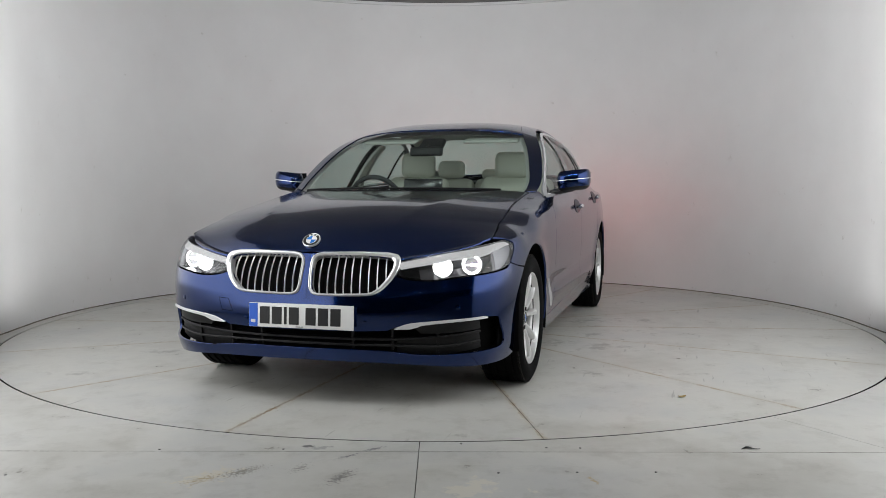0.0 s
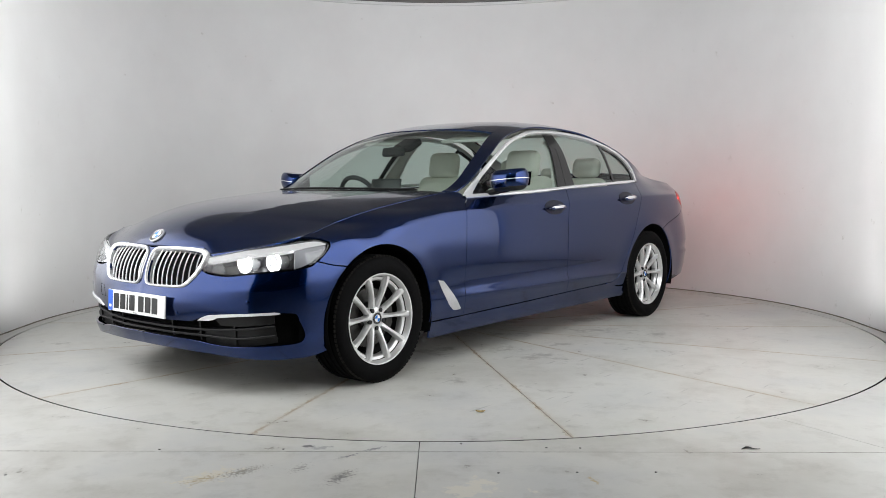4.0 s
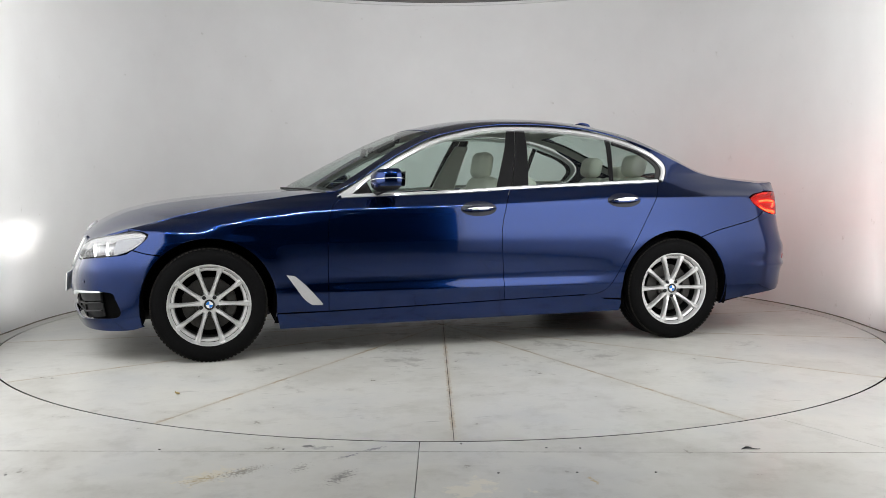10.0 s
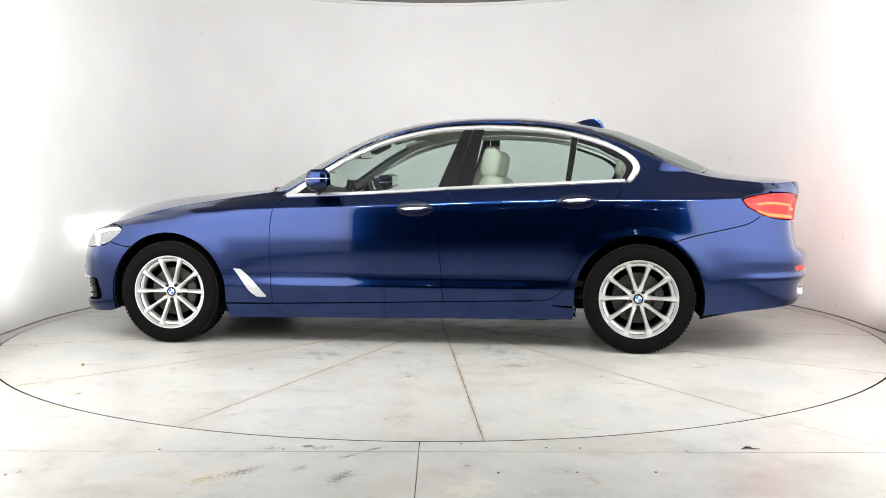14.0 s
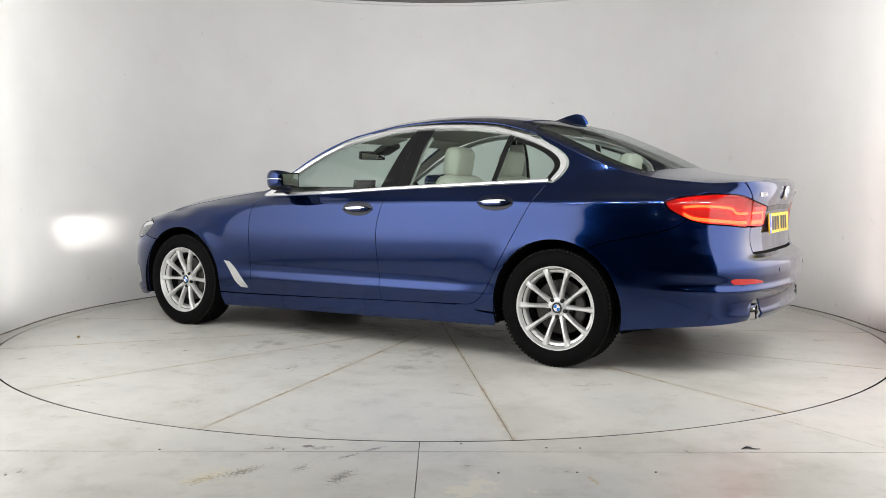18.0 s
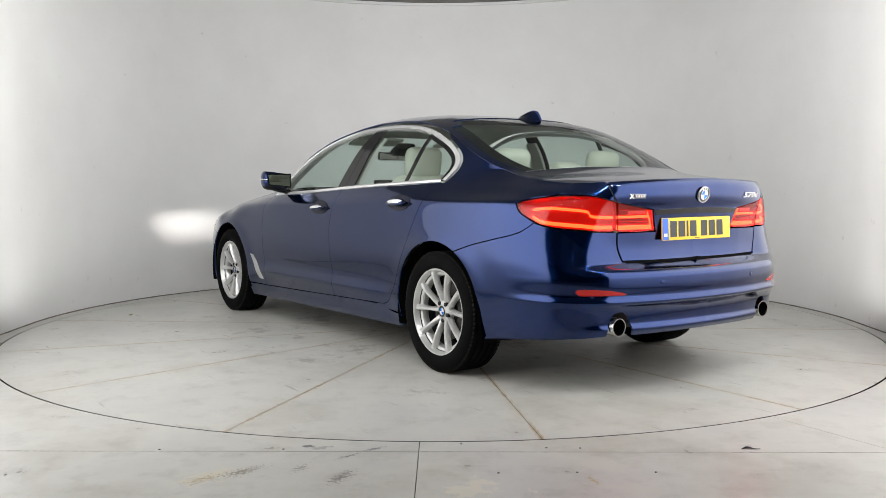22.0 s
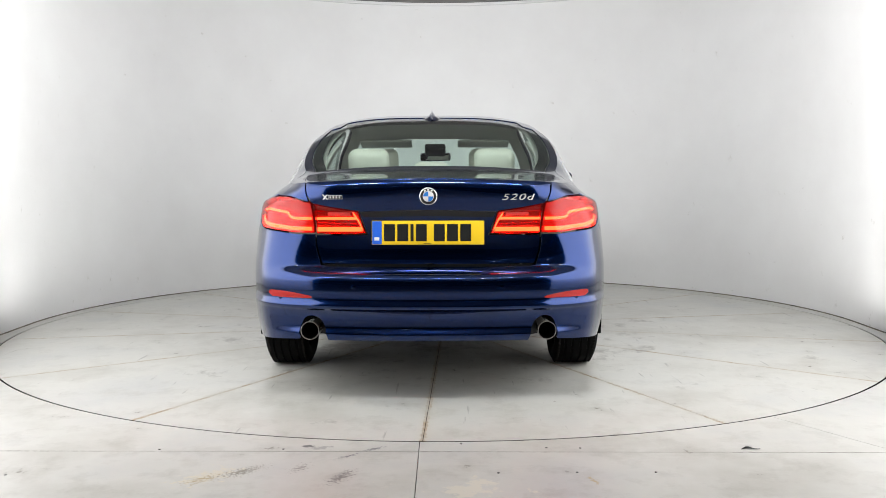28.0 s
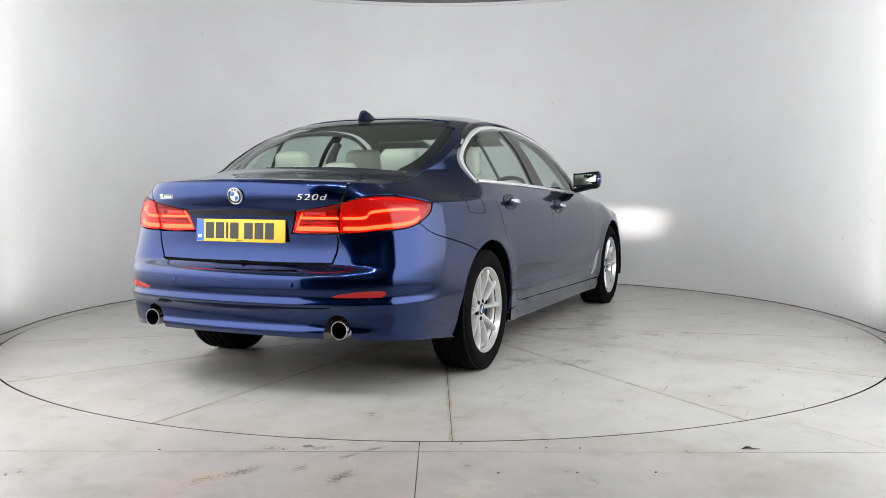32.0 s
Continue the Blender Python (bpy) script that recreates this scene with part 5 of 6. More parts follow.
    lathe(bm, [(0.0305, 0.0718), (0.029, 0.0745), (0.0215, 0.0745), (0.020, 0.0735)], 32)
    part("cap_ring", bm, INK, w)
    bm = bmesh.new()
    r = lathe(bm, [(0.155, -0.01), (0.155, 0.012), (0.085, 0.012), (0.08, 0.03), (0.05, 0.03)], 48)
    cap(bm, r[-1])
    part("brake_disc", bm, STEEL, w, "grey steel brake disc")
    # black disc that stands in for the shade behind the spokes
    bm = bmesh.new()
    r = lathe(bm, [(0.20, -0.06), (0.02, -0.06)], 32)
    part("inner_dark", bm, VOID, w)
    bm = bmesh.new()
    rows = []
    for i in range(9):
        t = radians(148 + 64 * i / 8)
        e = 0.006 if i in (0, 8) else 0.0
        rows.append([bm.verts.new((r * math.cos(t), y, r * math.sin(t))) for r, y in ((0.100 + e, -0.012), (0.100 + e, 0.034 - e), (0.106 + e, 0.039 - e), (0.150 - e, 0.039 - e), (0.157 - e, 0.032 - e), (0.157 - e, -0.012))])
    for p, q in zip(rows, rows[1:]):
        for k in range(6):
            bm.faces.new((p[k], p[(k + 1) % 6], q[(k + 1) % 6], q[k]))
    bm.faces.new(rows[0]), bm.faces.new(rows[-1])
    part("brake_caliper", bm, STEEL, w, "grey brake caliper")


for m in (False, True):
    for cx in (FW, RW):
        wheel(cx, m)


# ---- nose: grille, lamps, plate ----
def on_body(uv, h=0.0):
    q = np.atleast_2d(np.array(uv, float))
    return body(q) + normals_of(body, q) * h


def tube(name, pts, radius, material, parent, label="", n=8, closed=False):
    """A round bar along points."""
    pts = [Vector(p) for p in pts]
    bm = bmesh.new()
    rings = []
    k = len(pts)
    for i, p in enumerate(pts):
        a, b = pts[(i - 1) % k if closed else max(i - 1, 0)], pts[(i + 1) % k if closed else min(i + 1, k - 1)]
        d = (b - a).normalized()
        q = d.to_track_quat("Z", "Y").to_matrix()
        rings.append([bm.verts.new(p + q @ Vector((radius * math.cos(2 * math.pi * j / n), radius * math.sin(2 * math.pi * j / n), 0))) for j in range(n)])
    pairs = list(zip(rings, rings[1:])) + ([(rings[-1], rings[0])] if closed else [])
    for a, b in pairs:
        for j in range(n):
            bm.faces.new((a[j], a[(j + 1) % n], b[(j + 1) % n], b[j]))
    if not closed:
        bm.faces.new(rings[0]), bm.faces.new(rings[-1])
    return part(name, bm, material, parent, label)


def bar(name, uv, half, out, thick, material, parent, label="", mirror=False):
    """A flat-sided bar that follows the body along a line of way and height; half: half its height."""
    a = np.array(uv, float)
    up, dn = a + [0, half], a - [0, half]
    rails = [on_body(dn, out - thick), on_body(dn, out - 0.002), on_body(a * 0.5 + dn * 0.5, out), on_body(a * 0.5 + up * 0.5, out), on_body(up, out - 0.002), on_body(up, out - thick)]
    return ribbon(name, rails, material, parent, label, mirror=mirror)


def span(pts, n=12):
    return catmull(pts, n=n)


def inside_z(outline, s):
    """Lowest and highest z of an outline at the way s."""
    zs = []
    for (a, b), (c, d) in zip(outline, outline[1:] + outline[:1]):
        if (a - s) * (c - s) <= 0 and a != c:
            zs.append(b + (d - b) * (s - a) / (c - a))
    return min(zs), max(zs)


def kidney(m):
    k = new("kidney_grille")
    k.parent = car
    tagged(k, "chrome framed kidney grille with upright bars")
    frame_ring("grille_frame", KID, KID_HOLE, body, CHROME, k, "bright chrome grille frame", height=0.012, depth=0.03, mirror=m)
    skin("grille_backing", KID, body, VOID, k, "black grille backing", cell=0.06, out=-0.045, depth=0.0, mirror=m)
    for i in range(9):
        y = 0.068 + 0.0405 * i
        z0, z1 = inside_z(KID_HOLE, float(sf(y)))
        line = [(float(sf(y)), z0 - 0.004 + (z1 - z0 + 0.008) * j / 10) for j in range(11)]
        a = np.array(line)
        bow = -0.004 - 0.010 * abs(np.linspace(-1, 1, 11)) ** 2
        rail = lambda q, h: np.array([on_body([p], h + b)[0] for p, b in zip(q, bow)])
        ribbon("grille_bar", [rail(a - [0.0024, 0], -0.007), rail(a - [0.0026, 0], -0.002), rail(a, 0.0), rail(a + [0.0026, 0], -0.002), rail(a + [0.0024, 0], -0.007)], SATIN, k, mirror=m)


mirrored(kidney)


def lower_grille():
    g = new("lower_grille")
    g.parent = car
    tagged(g, "black lower air intake with bars")
    skin("intake_backing", shrink(INTAKE, -0.03), body, VOID, g, "black intake backing", cell=0.05, out=-0.06, depth=0.0)
    zmid = keys(-0.8, 0.352, -0.55, 0.325, -0.4, 0.318, 0.4, 0.318, 0.55, 0.325, 0.8, 0.352)
    zlow = keys(-0.8, 0.305, -0.6, 0.285, -0.4, 0.29, 0.4, 0.29, 0.6, 0.285, 0.8, 0.305)
    for f, hh in ((zmid, 0.0055), (zlow, 0.0055)):
        ys = [-0.80 + 1.6 * i / 40 for i in range(41)]
        bar("grille_bar", [(float(sf(y)), float(f(y))) for y in ys], hh, -0.022, 0.03, BLACK, g)
    for y in (-0.62, -0.42, -0.235, 0.235, 0.42, 0.62):
        zt = inside_z(INTAKE, float(sf(y)))
        line = np.array([(float(sf(y)), zt[0] + (zt[1] - zt[0]) * i / 4) for i in range(5)])
        ribbon("grille_post", [on_body(line - [0.006, 0], -0.05), on_body(line - [0.005, 0], -0.026), on_body(line + [0.005, 0], -0.026), on_body(line + [0.006, 0], -0.05)], BLACK, g)
    for m in (False, True):
        pan = poly(front([(0.50, 0.386), (0.62, 0.398), (0.795, 0.411)]), front([(0.795, 0.411), (0.80, 0.365)]), front([(0.80, 0.365), (0.66, 0.350), (0.545, 0.347)]), front([(0.545, 0.347), (0.50, 0.386)]))
        skin("intake_blank", pan, body, BLACK, g, "black blanked lamp pocket", cell=0.04, out=-0.024, depth=0.02, mirror=m)
        pan2 = poly(front([(0.44, 0.318), (0.60, 0.335), (0.80, 0.352)]), front([(0.80, 0.352), (0.81, 0.27)]), front([(0.81, 0.27), (0.62, 0.238), (0.50, 0.242), (0.44, 0.25)]), front([(0.44, 0.25), (0.44, 0.318)]))
        skin("intake_blank", pan2, body, BLACK, g, "black blanked lamp pocket", cell=0.04, out=-0.036, depth=0.01, mirror=m)
        # bright blade over the pocket
        blade = poly(front([(0.432, 0.372), (0.47, 0.392), (0.52, 0.403), (0.65, 0.414), (0.80, 0.424)]), front([(0.80, 0.424), (0.815, 0.419), (0.812, 0.413)]), front([(0.812, 0.413), (0.66, 0.402), (0.56, 0.392), (0.53, 0.382), (0.50, 0.374)]),
                     front([(0.50, 0.374), (0.432, 0.372)]))
        skin("chrome_blade", blade, body, SATIN, g, "satin silver blade above the air intake", cell=0.03, out=0.004, depth=0.02, mirror=m)


lower_grille()


def headlight(m):
    h = new("headlight")
    h.parent = car
    tagged(h, "lit headlight with a silver brow and ring lamp")
    sg = -1 if m else 1
    inner = shrink(HEAD, 0.004)
    skin("lens", inner, body, LENS, h, "clear headlight lens", cell=0.03, out=0.0, depth=0.004, mirror=m)
    a = np.array(inner)
    ribbon("lamp_housing", [on_body(a, -0.004), on_body(a, -0.04), on_body(shrink(inner, 0.008), -0.13)], LAMPDARK, h, "dark lamp housing", closed=True, mirror=m)
    skin("lamp_back", inner, body, LAMPDARK, h, "dark lamp backing", cell=0.05, out=-0.125, depth=0.0, mirror=m)
    brow = poly(front([(0.452, 0.672), (0.56, 0.694), (0.68, 0.718)]) + side([(1.98, 0.750), (1.88, 0.755), (1.835, 0.740)]), side([(1.835, 0.740), (1.90, 0.733), (1.98, 0.722)]) + front([(0.70, 0.694), (0.60, 0.676), (0.52, 0.662), (0.455, 0.650)]), front([(0.455, 0.650), (0.452, 0.672)]))
    skin("brow", brow, body, BROW, h, "silver brow strip with an added glow", cell=0.03, out=-0.012, depth=0.03, mirror=m)
    low = poly(front([(0.46, 0.64), (0.53, 0.652), (0.545, 0.605)]), front([(0.545, 0.605), (0.46, 0.615)]), front([(0.46, 0.615), (0.46, 0.64)]))
    skin("inner_reflector", low, body, GLOSSB, h, "", cell=0.03, out=-0.03, depth=0.02, mirror=m)
    tipp = poly(side([(1.842, 0.735), (1.93, 0.729), (2.01, 0.715)]), side([(2.01, 0.715), (2.015, 0.625)]), side([(2.015, 0.625), (1.965, 0.640), (1.89, 0.676), (1.846, 0.714), (1.842, 0.735)]))
    skin("side_reflector", tipp, body, DULLSILVER, h, "", cell=0.03, out=-0.016, depth=0.02, mirror=m)
    for (x, y, z), glow in (((2.125, 0.612, 0.645), False), ((2.045, 0.728, 0.652), True)):
        mm = pose(x - 0.01, sg * y, z, 0, 0, sg * 8)
        bm = bmesh.new()
        prof = [(0.040 + 0.0055 * math.cos(2 * math.pi * i / 10), 0.012 + 0.0055 * math.sin(2 * math.pi * i / 10)) for i in range(10)]
        lathe(bm, prof + prof[:1], 40, "X", mm)
        part("ring_lamp", bm, DAYRUN, h, "lit white ring lamp")
        bm = bmesh.new()
        lathe(bm, [(0.034, 0.012), (0.034, -0.06), (0.004, -0.062)], 32, "X", mm)
        part("projector_tube", bm, SILVERPL, h)
        if glow:
            # dipped beam: a bright burner behind a flat slot
            bm = bmesh.new()
            bm.faces.new([bm.verts.new(mm @ Vector((-0.058, a, b))) for a, b in ((-0.03, -0.010), (0.03, -0.010), (0.03, 0.010), (-0.03, 0.010))])
            part("burner", bm, BULB, h, "white hot burner")
            for z0, z1 in ((0.003, 0.034), (-0.034, -0.006)):
                bm = bmesh.new()
                bm.faces.new([bm.verts.new(mm @ Vector((0.006, a, b))) for a, b in ((-0.034, z0), (0.034, z0), (0.034, z1), (-0.034, z1))])
                part("beam_shield", bm, SILVERPL, h, "silver beam shield")
        else:
            bm = bmesh.new()
            r = lathe(bm, [(0.033, -0.01), (0.026, 0.004), (0.014, 0.010), (0.004, 0.012)], 24, "X", mm)
            cap(bm, r[-1])
            part("projector_lens", bm, LAMP, h, "glowing projector lens")


mirrored(headlight)


def roundel(name, centre, normal, up, r, parent):
    """A round enamel badge: dark ring, white and blue quarters, bright rim."""
    n = Vector(normal).normalized()
    u = (Vector(up) - n * Vector(up).dot(n)).normalized()
    w = u.cross(n)
    mm = Matrix.Translation(centre) @ Matrix((w, u, n)).transposed().to_4x4()
    e = new(name)
    e.parent = parent
    tagged(e, "round enamel badge in blue, white and black")
    bm = bmesh.new()
    lathe(bm, [(r, -0.004), (r, 0.004), (r * 0.94, 0.006), (r * 0.90, 0.005)], 40, "Z", mm)
    part("badge_rim", bm, CHROME, e)
    bm = bmesh.new()
    lathe(bm, [(r * 0.91, 0.0045), (r * 0.60, 0.0045)], 40, "Z", mm)
    part("badge_ring", bm, INK, e)
    for material, qs, nm in ((WHITEP, (0, 2), "badge_white"), (BLUEP, (1, 3), "badge_blue")):
        bm = bmesh.new()
        for q in qs:
            bm.faces.new([bm.verts.new(mm @ Vector((0, 0, 0.005)))] + [bm.verts.new(mm @ Vector((r * 0.58 * math.cos(radians(90 * q + 10 * i)), r * 0.58 * math.sin(radians(90 * q + 10 * i)), 0.005))) for i in range(10)])
        part(nm, bm, material, e)
    bm = bmesh.new()
    lathe(bm, [(r * 0.62, 0.0045), (r * 0.60, 0.006), (r * 0.57, 0.0055)], 32, "Z", mm)
    part("badge_inner_rim", bm, SATIN, e)
    bm = bmesh.new()
    for a in (60, 90, 120):
        t = radians(a)
        p = mm @ Vector((r * 0.755 * math.cos(t), r * 0.755 * math.sin(t), 0.0048))
        mq = Matrix.Translation(p) @ mm.to_3x3().to_4x4() @ Matrix.Rotation(t - math.pi / 2, 4, "Z")
        bm.faces.new([bm.verts.new(mq @ Vector((x, y, 0))) for x, y in ((-r * .1, -r * .09), (r * .1, -r * .09), (r * .1, r * .09), (-r * .1, r * .09))])
    part("badge_marks", bm, WHITEP, e)


def badges():
    uv = np.array([top_at(2.205, 0.0)])
    roundel("hood_badge", top(uv)[0] + normals_of(top, uv)[0] * 0.004, normals_of(top, uv)[0] * (1 if normals_of(top, uv)[0][2] > 0 else -1), (-0.7, 0, 0.7), 0.043, car)
    uv = np.array(rear([(0.0, 0.970)]))
    n = normals_of(body, uv)[0]
    roundel("boot_badge", body(uv)[0] + n * 0.006, n, (0, 0, 1), 0.041, car)


badges()


def number_plate(x, z, tilt, material, turn):
    p = new("number_plate")
    p.parent = car
    tagged(p, "number plate with a blue end band")
    mm = pose(x, 0, z, 0, 0, turn) @ pose(0, 0, 0, 0, tilt, 0)  # its face looks along +x, y to the viewer's right
    bm = bmesh.new()
    box(bm, 0, 0, 0, 0.008, 0.52, 0.111, 0.003, None)
    bmesh.ops.transform(bm, matrix=mm, verts=bm.verts)
    part("plate", bm, material, p)

    def flat(name, rects, mt, d):
        bm = bmesh.new()
        for y0, y1, z0, z1 in rects:
            bm.faces.new([bm.verts.new(mm @ Vector((d, y, zz))) for y, zz in ((y0, z0), (y1, z0), (y1, z1), (y0, z1))])
        part(name, bm, mt, p, "", smooth=False)
    flat("band", [(-0.258, -0.214, -0.0535, 0.0535)], PLATEB, 0.0046)
    flat("band_mark", [(-0.248, -0.225, -0.036, -0.021)], PLATEW, 0.0056)
    y = -0.203
    for i, w in enumerate((0.050, 0.050, 0.014, 0.050, 0.0, 0.050, 0.050, 0.050)):
        if w:
            flat("letter_bar", [(y, y + w, -0.0395, 0.0395)], INK, 0.0052)
        y += w + (0.011 if w else 0.022)
    flat("maker_bar", [(-0.02, 0.015, -0.0505, -0.0475)], INK, 0.0052)


number_plate(2.338, 0.425, -3, PLATEW, 0)
number_plate(-2.490, 0.80, -3, PLATEY, 180)


def nose_marks():
    tow = np.array(front([(-0.458, 0.490), (-0.401, 0.487), (-0.372, 0.430), (-0.436, 0.432)]))
    loop = [tuple(a + (b - a) * k / 4) for a, b in zip(tow, np.roll(tow, -1, 0)) for k in range(4)]
    tube("tow_cover_seam", on_body(loop, 0.0), 0.0012, VOID, car, "dark seam of the tow eye cover", 4, True)
    for y, z in ((-0.30, 0.401), (0.30, 0.401), (-0.70, 0.47), (0.70, 0.47)):
        c = on_body(front([(y, z)]), 0.0015)[0]
        n = normals_of(body, np.array(front([(y, z)])))[0]
        bm = bmesh.new()
        mm = look(c, c + Vector(-n))
        r = lathe(bm, [(0.0115, -0.003), (0.011, 0.0), (0.010, 0.0004)], 20, "Z", mm)
        cap(bm, r[-1])
        part("parking_sensor", bm, PAINT, car, "round parking sensor")
    for y, z in ((0.34, 0.555), (-0.34, 0.555), (0.70, 0.50), (-0.70, 0.50)):
        c = on_body(rear([(y, z)]), 0.0015)[0]
        n = normals_of(body, np.array(rear([(y, z)])))[0]
        bm = bmesh.new()
        r = lathe(bm, [(0.0115, -0.003), (0.011, 0.0), (0.010, 0.0004)], 20, "Z", look(c, c + Vector(-n)))
        cap(bm, r[-1])
        part("parking_sensor", bm, PAINT, car, "round parking sensor")


nose_marks()


# ---- tail: lamps, exhausts, lettering ----
def tail_light(m):
    t = new("tail_light")
    t.parent = car
    tagged(t, "lit red tail light with glowing bars")
    for nm, o in (("outer_lens", TAIL_OUT), ("inner_lens", TAIL_IN)):
        q = shrink(o, 0.0025)
        skin(nm, q, body, RED, t, "glossy red lamp lens", cell=0.03, out=0.001, depth=0.006, mirror=m)
        skin("lamp_back", q, body, REDGLOW if o is TAIL_OUT else DIMRED, t, "red lamp backing", cell=0.05, out=-0.028, depth=0.0, mirror=m)
        skin("lamp_shell", q, body, VOID, t, "dark lamp shell", cell=0.05, out=-0.033, depth=0.0, mirror=m)
        ribbon("lamp_rim", [on_body(q, -0.004), on_body(q, -0.034)], REDPLASTIC, t, "red lamp edge", closed=True, mirror=m)
    def glow(uv, half, out=-0.012):
        bar("light_bar", span(uv), half, out, 0.006, ORANGEGLOW, t, "glowing red light bar", mirror=m)
    glow(side([(-2.19, 0.868), (-2.26, 0.842)]) + rear([(0.735, 0.825), (0.68, 0.818), (0.57, 0.815)]), 0.0085)
    glow(side([(-2.19, 0.905), (-2.27, 0.912), (-2.33, 0.910)]) + rear([(0.72, 0.895), (0.695, 0.873), (0.66, 0.865), (0.57, 0.862)]), 0.0065)
    glow(rear([(0.545, 0.862), (0.45, 0.862), (0.345, 0.862)]), 0.0055)
    glow(rear([(0.543, 0.812), (0.44, 0.812), (0.325, 0.812)]), 0.0095)
    glow(rear([(0.362, 0.885), (0.338, 0.850), (0.318, 0.806)]), 0.006, -0.010)
    for z in (0.926, 0.9, 0.842, 0.834):
        y0, y1 = (0.548, 0.50 - (0.926 - z) * 3.2) if z > 0.87 else (0.545, 0.34)
        bar("lamp_fin", span(rear([(y0, z), ((y0 + y1) / 2, z - 0.004), (y1, z - 0.008)])), 0.0035, -0.010, 0.01, REDPLASTIC, t, mirror=m)
    bar("reverse_lens", span(rear([(0.485, 0.884), (0.42, 0.884), (0.375, 0.882)])), 0.008, -0.008, 0.006, WHITEP, t, "clear reversing lens", mirror=m)


mirrored(tail_light)


def tail_things(m):
    r = poly(rear([(0.762, 0.516), (0.745, 0.530), (0.64, 0.526), (0.552, 0.512)]), rear([(0.552, 0.512), (0.538, 0.505), (0.55, 0.500)]), rear([(0.55, 0.500), (0.65, 0.500), (0.745, 0.500)]), rear([(0.745, 0.500), (0.762, 0.516)]))
    skin("rear_reflector", r, body, REDPLASTIC, car, "red bumper reflector", cell=0.03, out=0.0025, depth=0.006, mirror=m)
    e = new("exhaust")
    e.parent = car
    tagged(e, "round chrome exhaust tailpipe")
    sg = -1 if m else 1
    bm = bmesh.new()
    lathe(bm, [(0.044, 0.16), (0.044, 0.0), (0.043, -0.004), (0.0395, -0.004), (0.0385, 0.003)], 40, "X", pose(-2.493, sg * 0.552, 0.345))
    part("pipe", bm, PIPE, e)
    # black lining gives the pipe the shade of a deep hollow
    bm = bmesh.new()
    rr = lathe(bm, [(0.0386, 0.002), (0.0388, 0.10)], 32, "X", pose(-2.493, sg * 0.552, 0.345))
    cap(bm, rr[-1])
    part("pipe_hollow", bm, VOID, e, "inside painted black for the hollow's shade")
    v = poly(side([(1.048, 0.494), (1.0, 0.488)]), side([(1.0, 0.488), (0.93, 0.425), (0.835, 0.318)]), side([(0.835, 0.318), (0.843, 0.311), (0.90, 0.313)]), side([(0.90, 0.313), (0.948, 0.352), (1.0, 0.425), (1.048, 0.494)]))
    skin("wing_vent", v, body, VENT, car, "satin silver air outlet behind the front wheel", cell=0.03, out=0.0025, depth=0.008, mirror=m)
    for cx, cz in ((-0.130, 0.872), (-1.113, 0.918)):
        h = new("door_handle")
        h.parent = car
        tagged(h, "chrome topped door handle in an oval recess")
        oval = [(float(sx(cx + 0.114 * math.cos(a))), cz + 0.046 * math.sin(a)) for a in np.linspace(0, 2 * math.pi, 37)[:-1]]
        # the bowl is a flat oval; its shade is painted in
        skin("handle_recess", oval, body, RECESS, h, "oval recess in body blue, darkened for its shade", cell=0.02, cv=0.006, out=0.0035, depth=0.003, mirror=m)
        bow = lambda f: 0.018 + 0.016 * (1 - f * f)
        n = 15
        rails = []
        for k in range(9):
            ang = 2 * math.pi * k / 8
            row = []
            for i in range(n):
                f = -1 + 2 * i / (n - 1)
                th = 0.0165 * max(0.12, (1 - abs(f) ** 3.5))
                row.append(on_body([(float(sx(cx + 0.106 * f)), cz - 0.004 + 0.004 * f * -1 + th * math.sin(ang))], bow(f) + 0.010 * math.cos(ang))[0])
            rails.append(row)
        ribbon("grip", rails, PAINT, h, "blue handle grip", mirror=m)
        line = [(float(sx(cx + 0.096 * (-1 + 2 * i / 14))), cz - 0.002 - 0.004 * (-1 + 2 * i / 14)) for i in range(15)]
        rows = []
        for k in (-1, -0.4, 0.4, 1):
            rows.append([on_body([(a, b + k * 0.0075 * max(0.15, 1 - abs(-1 + 2 * i / 14) ** 4))], bow(-1 + 2 * i / 14) + 0.0115 - 0.002 * abs(k))[0] for i, (a, b) in enumerate(line)])
        ribbon("grip_trim", rows, CHROME, h, "bright chrome strip", mirror=m)


mirrored(tail_things)


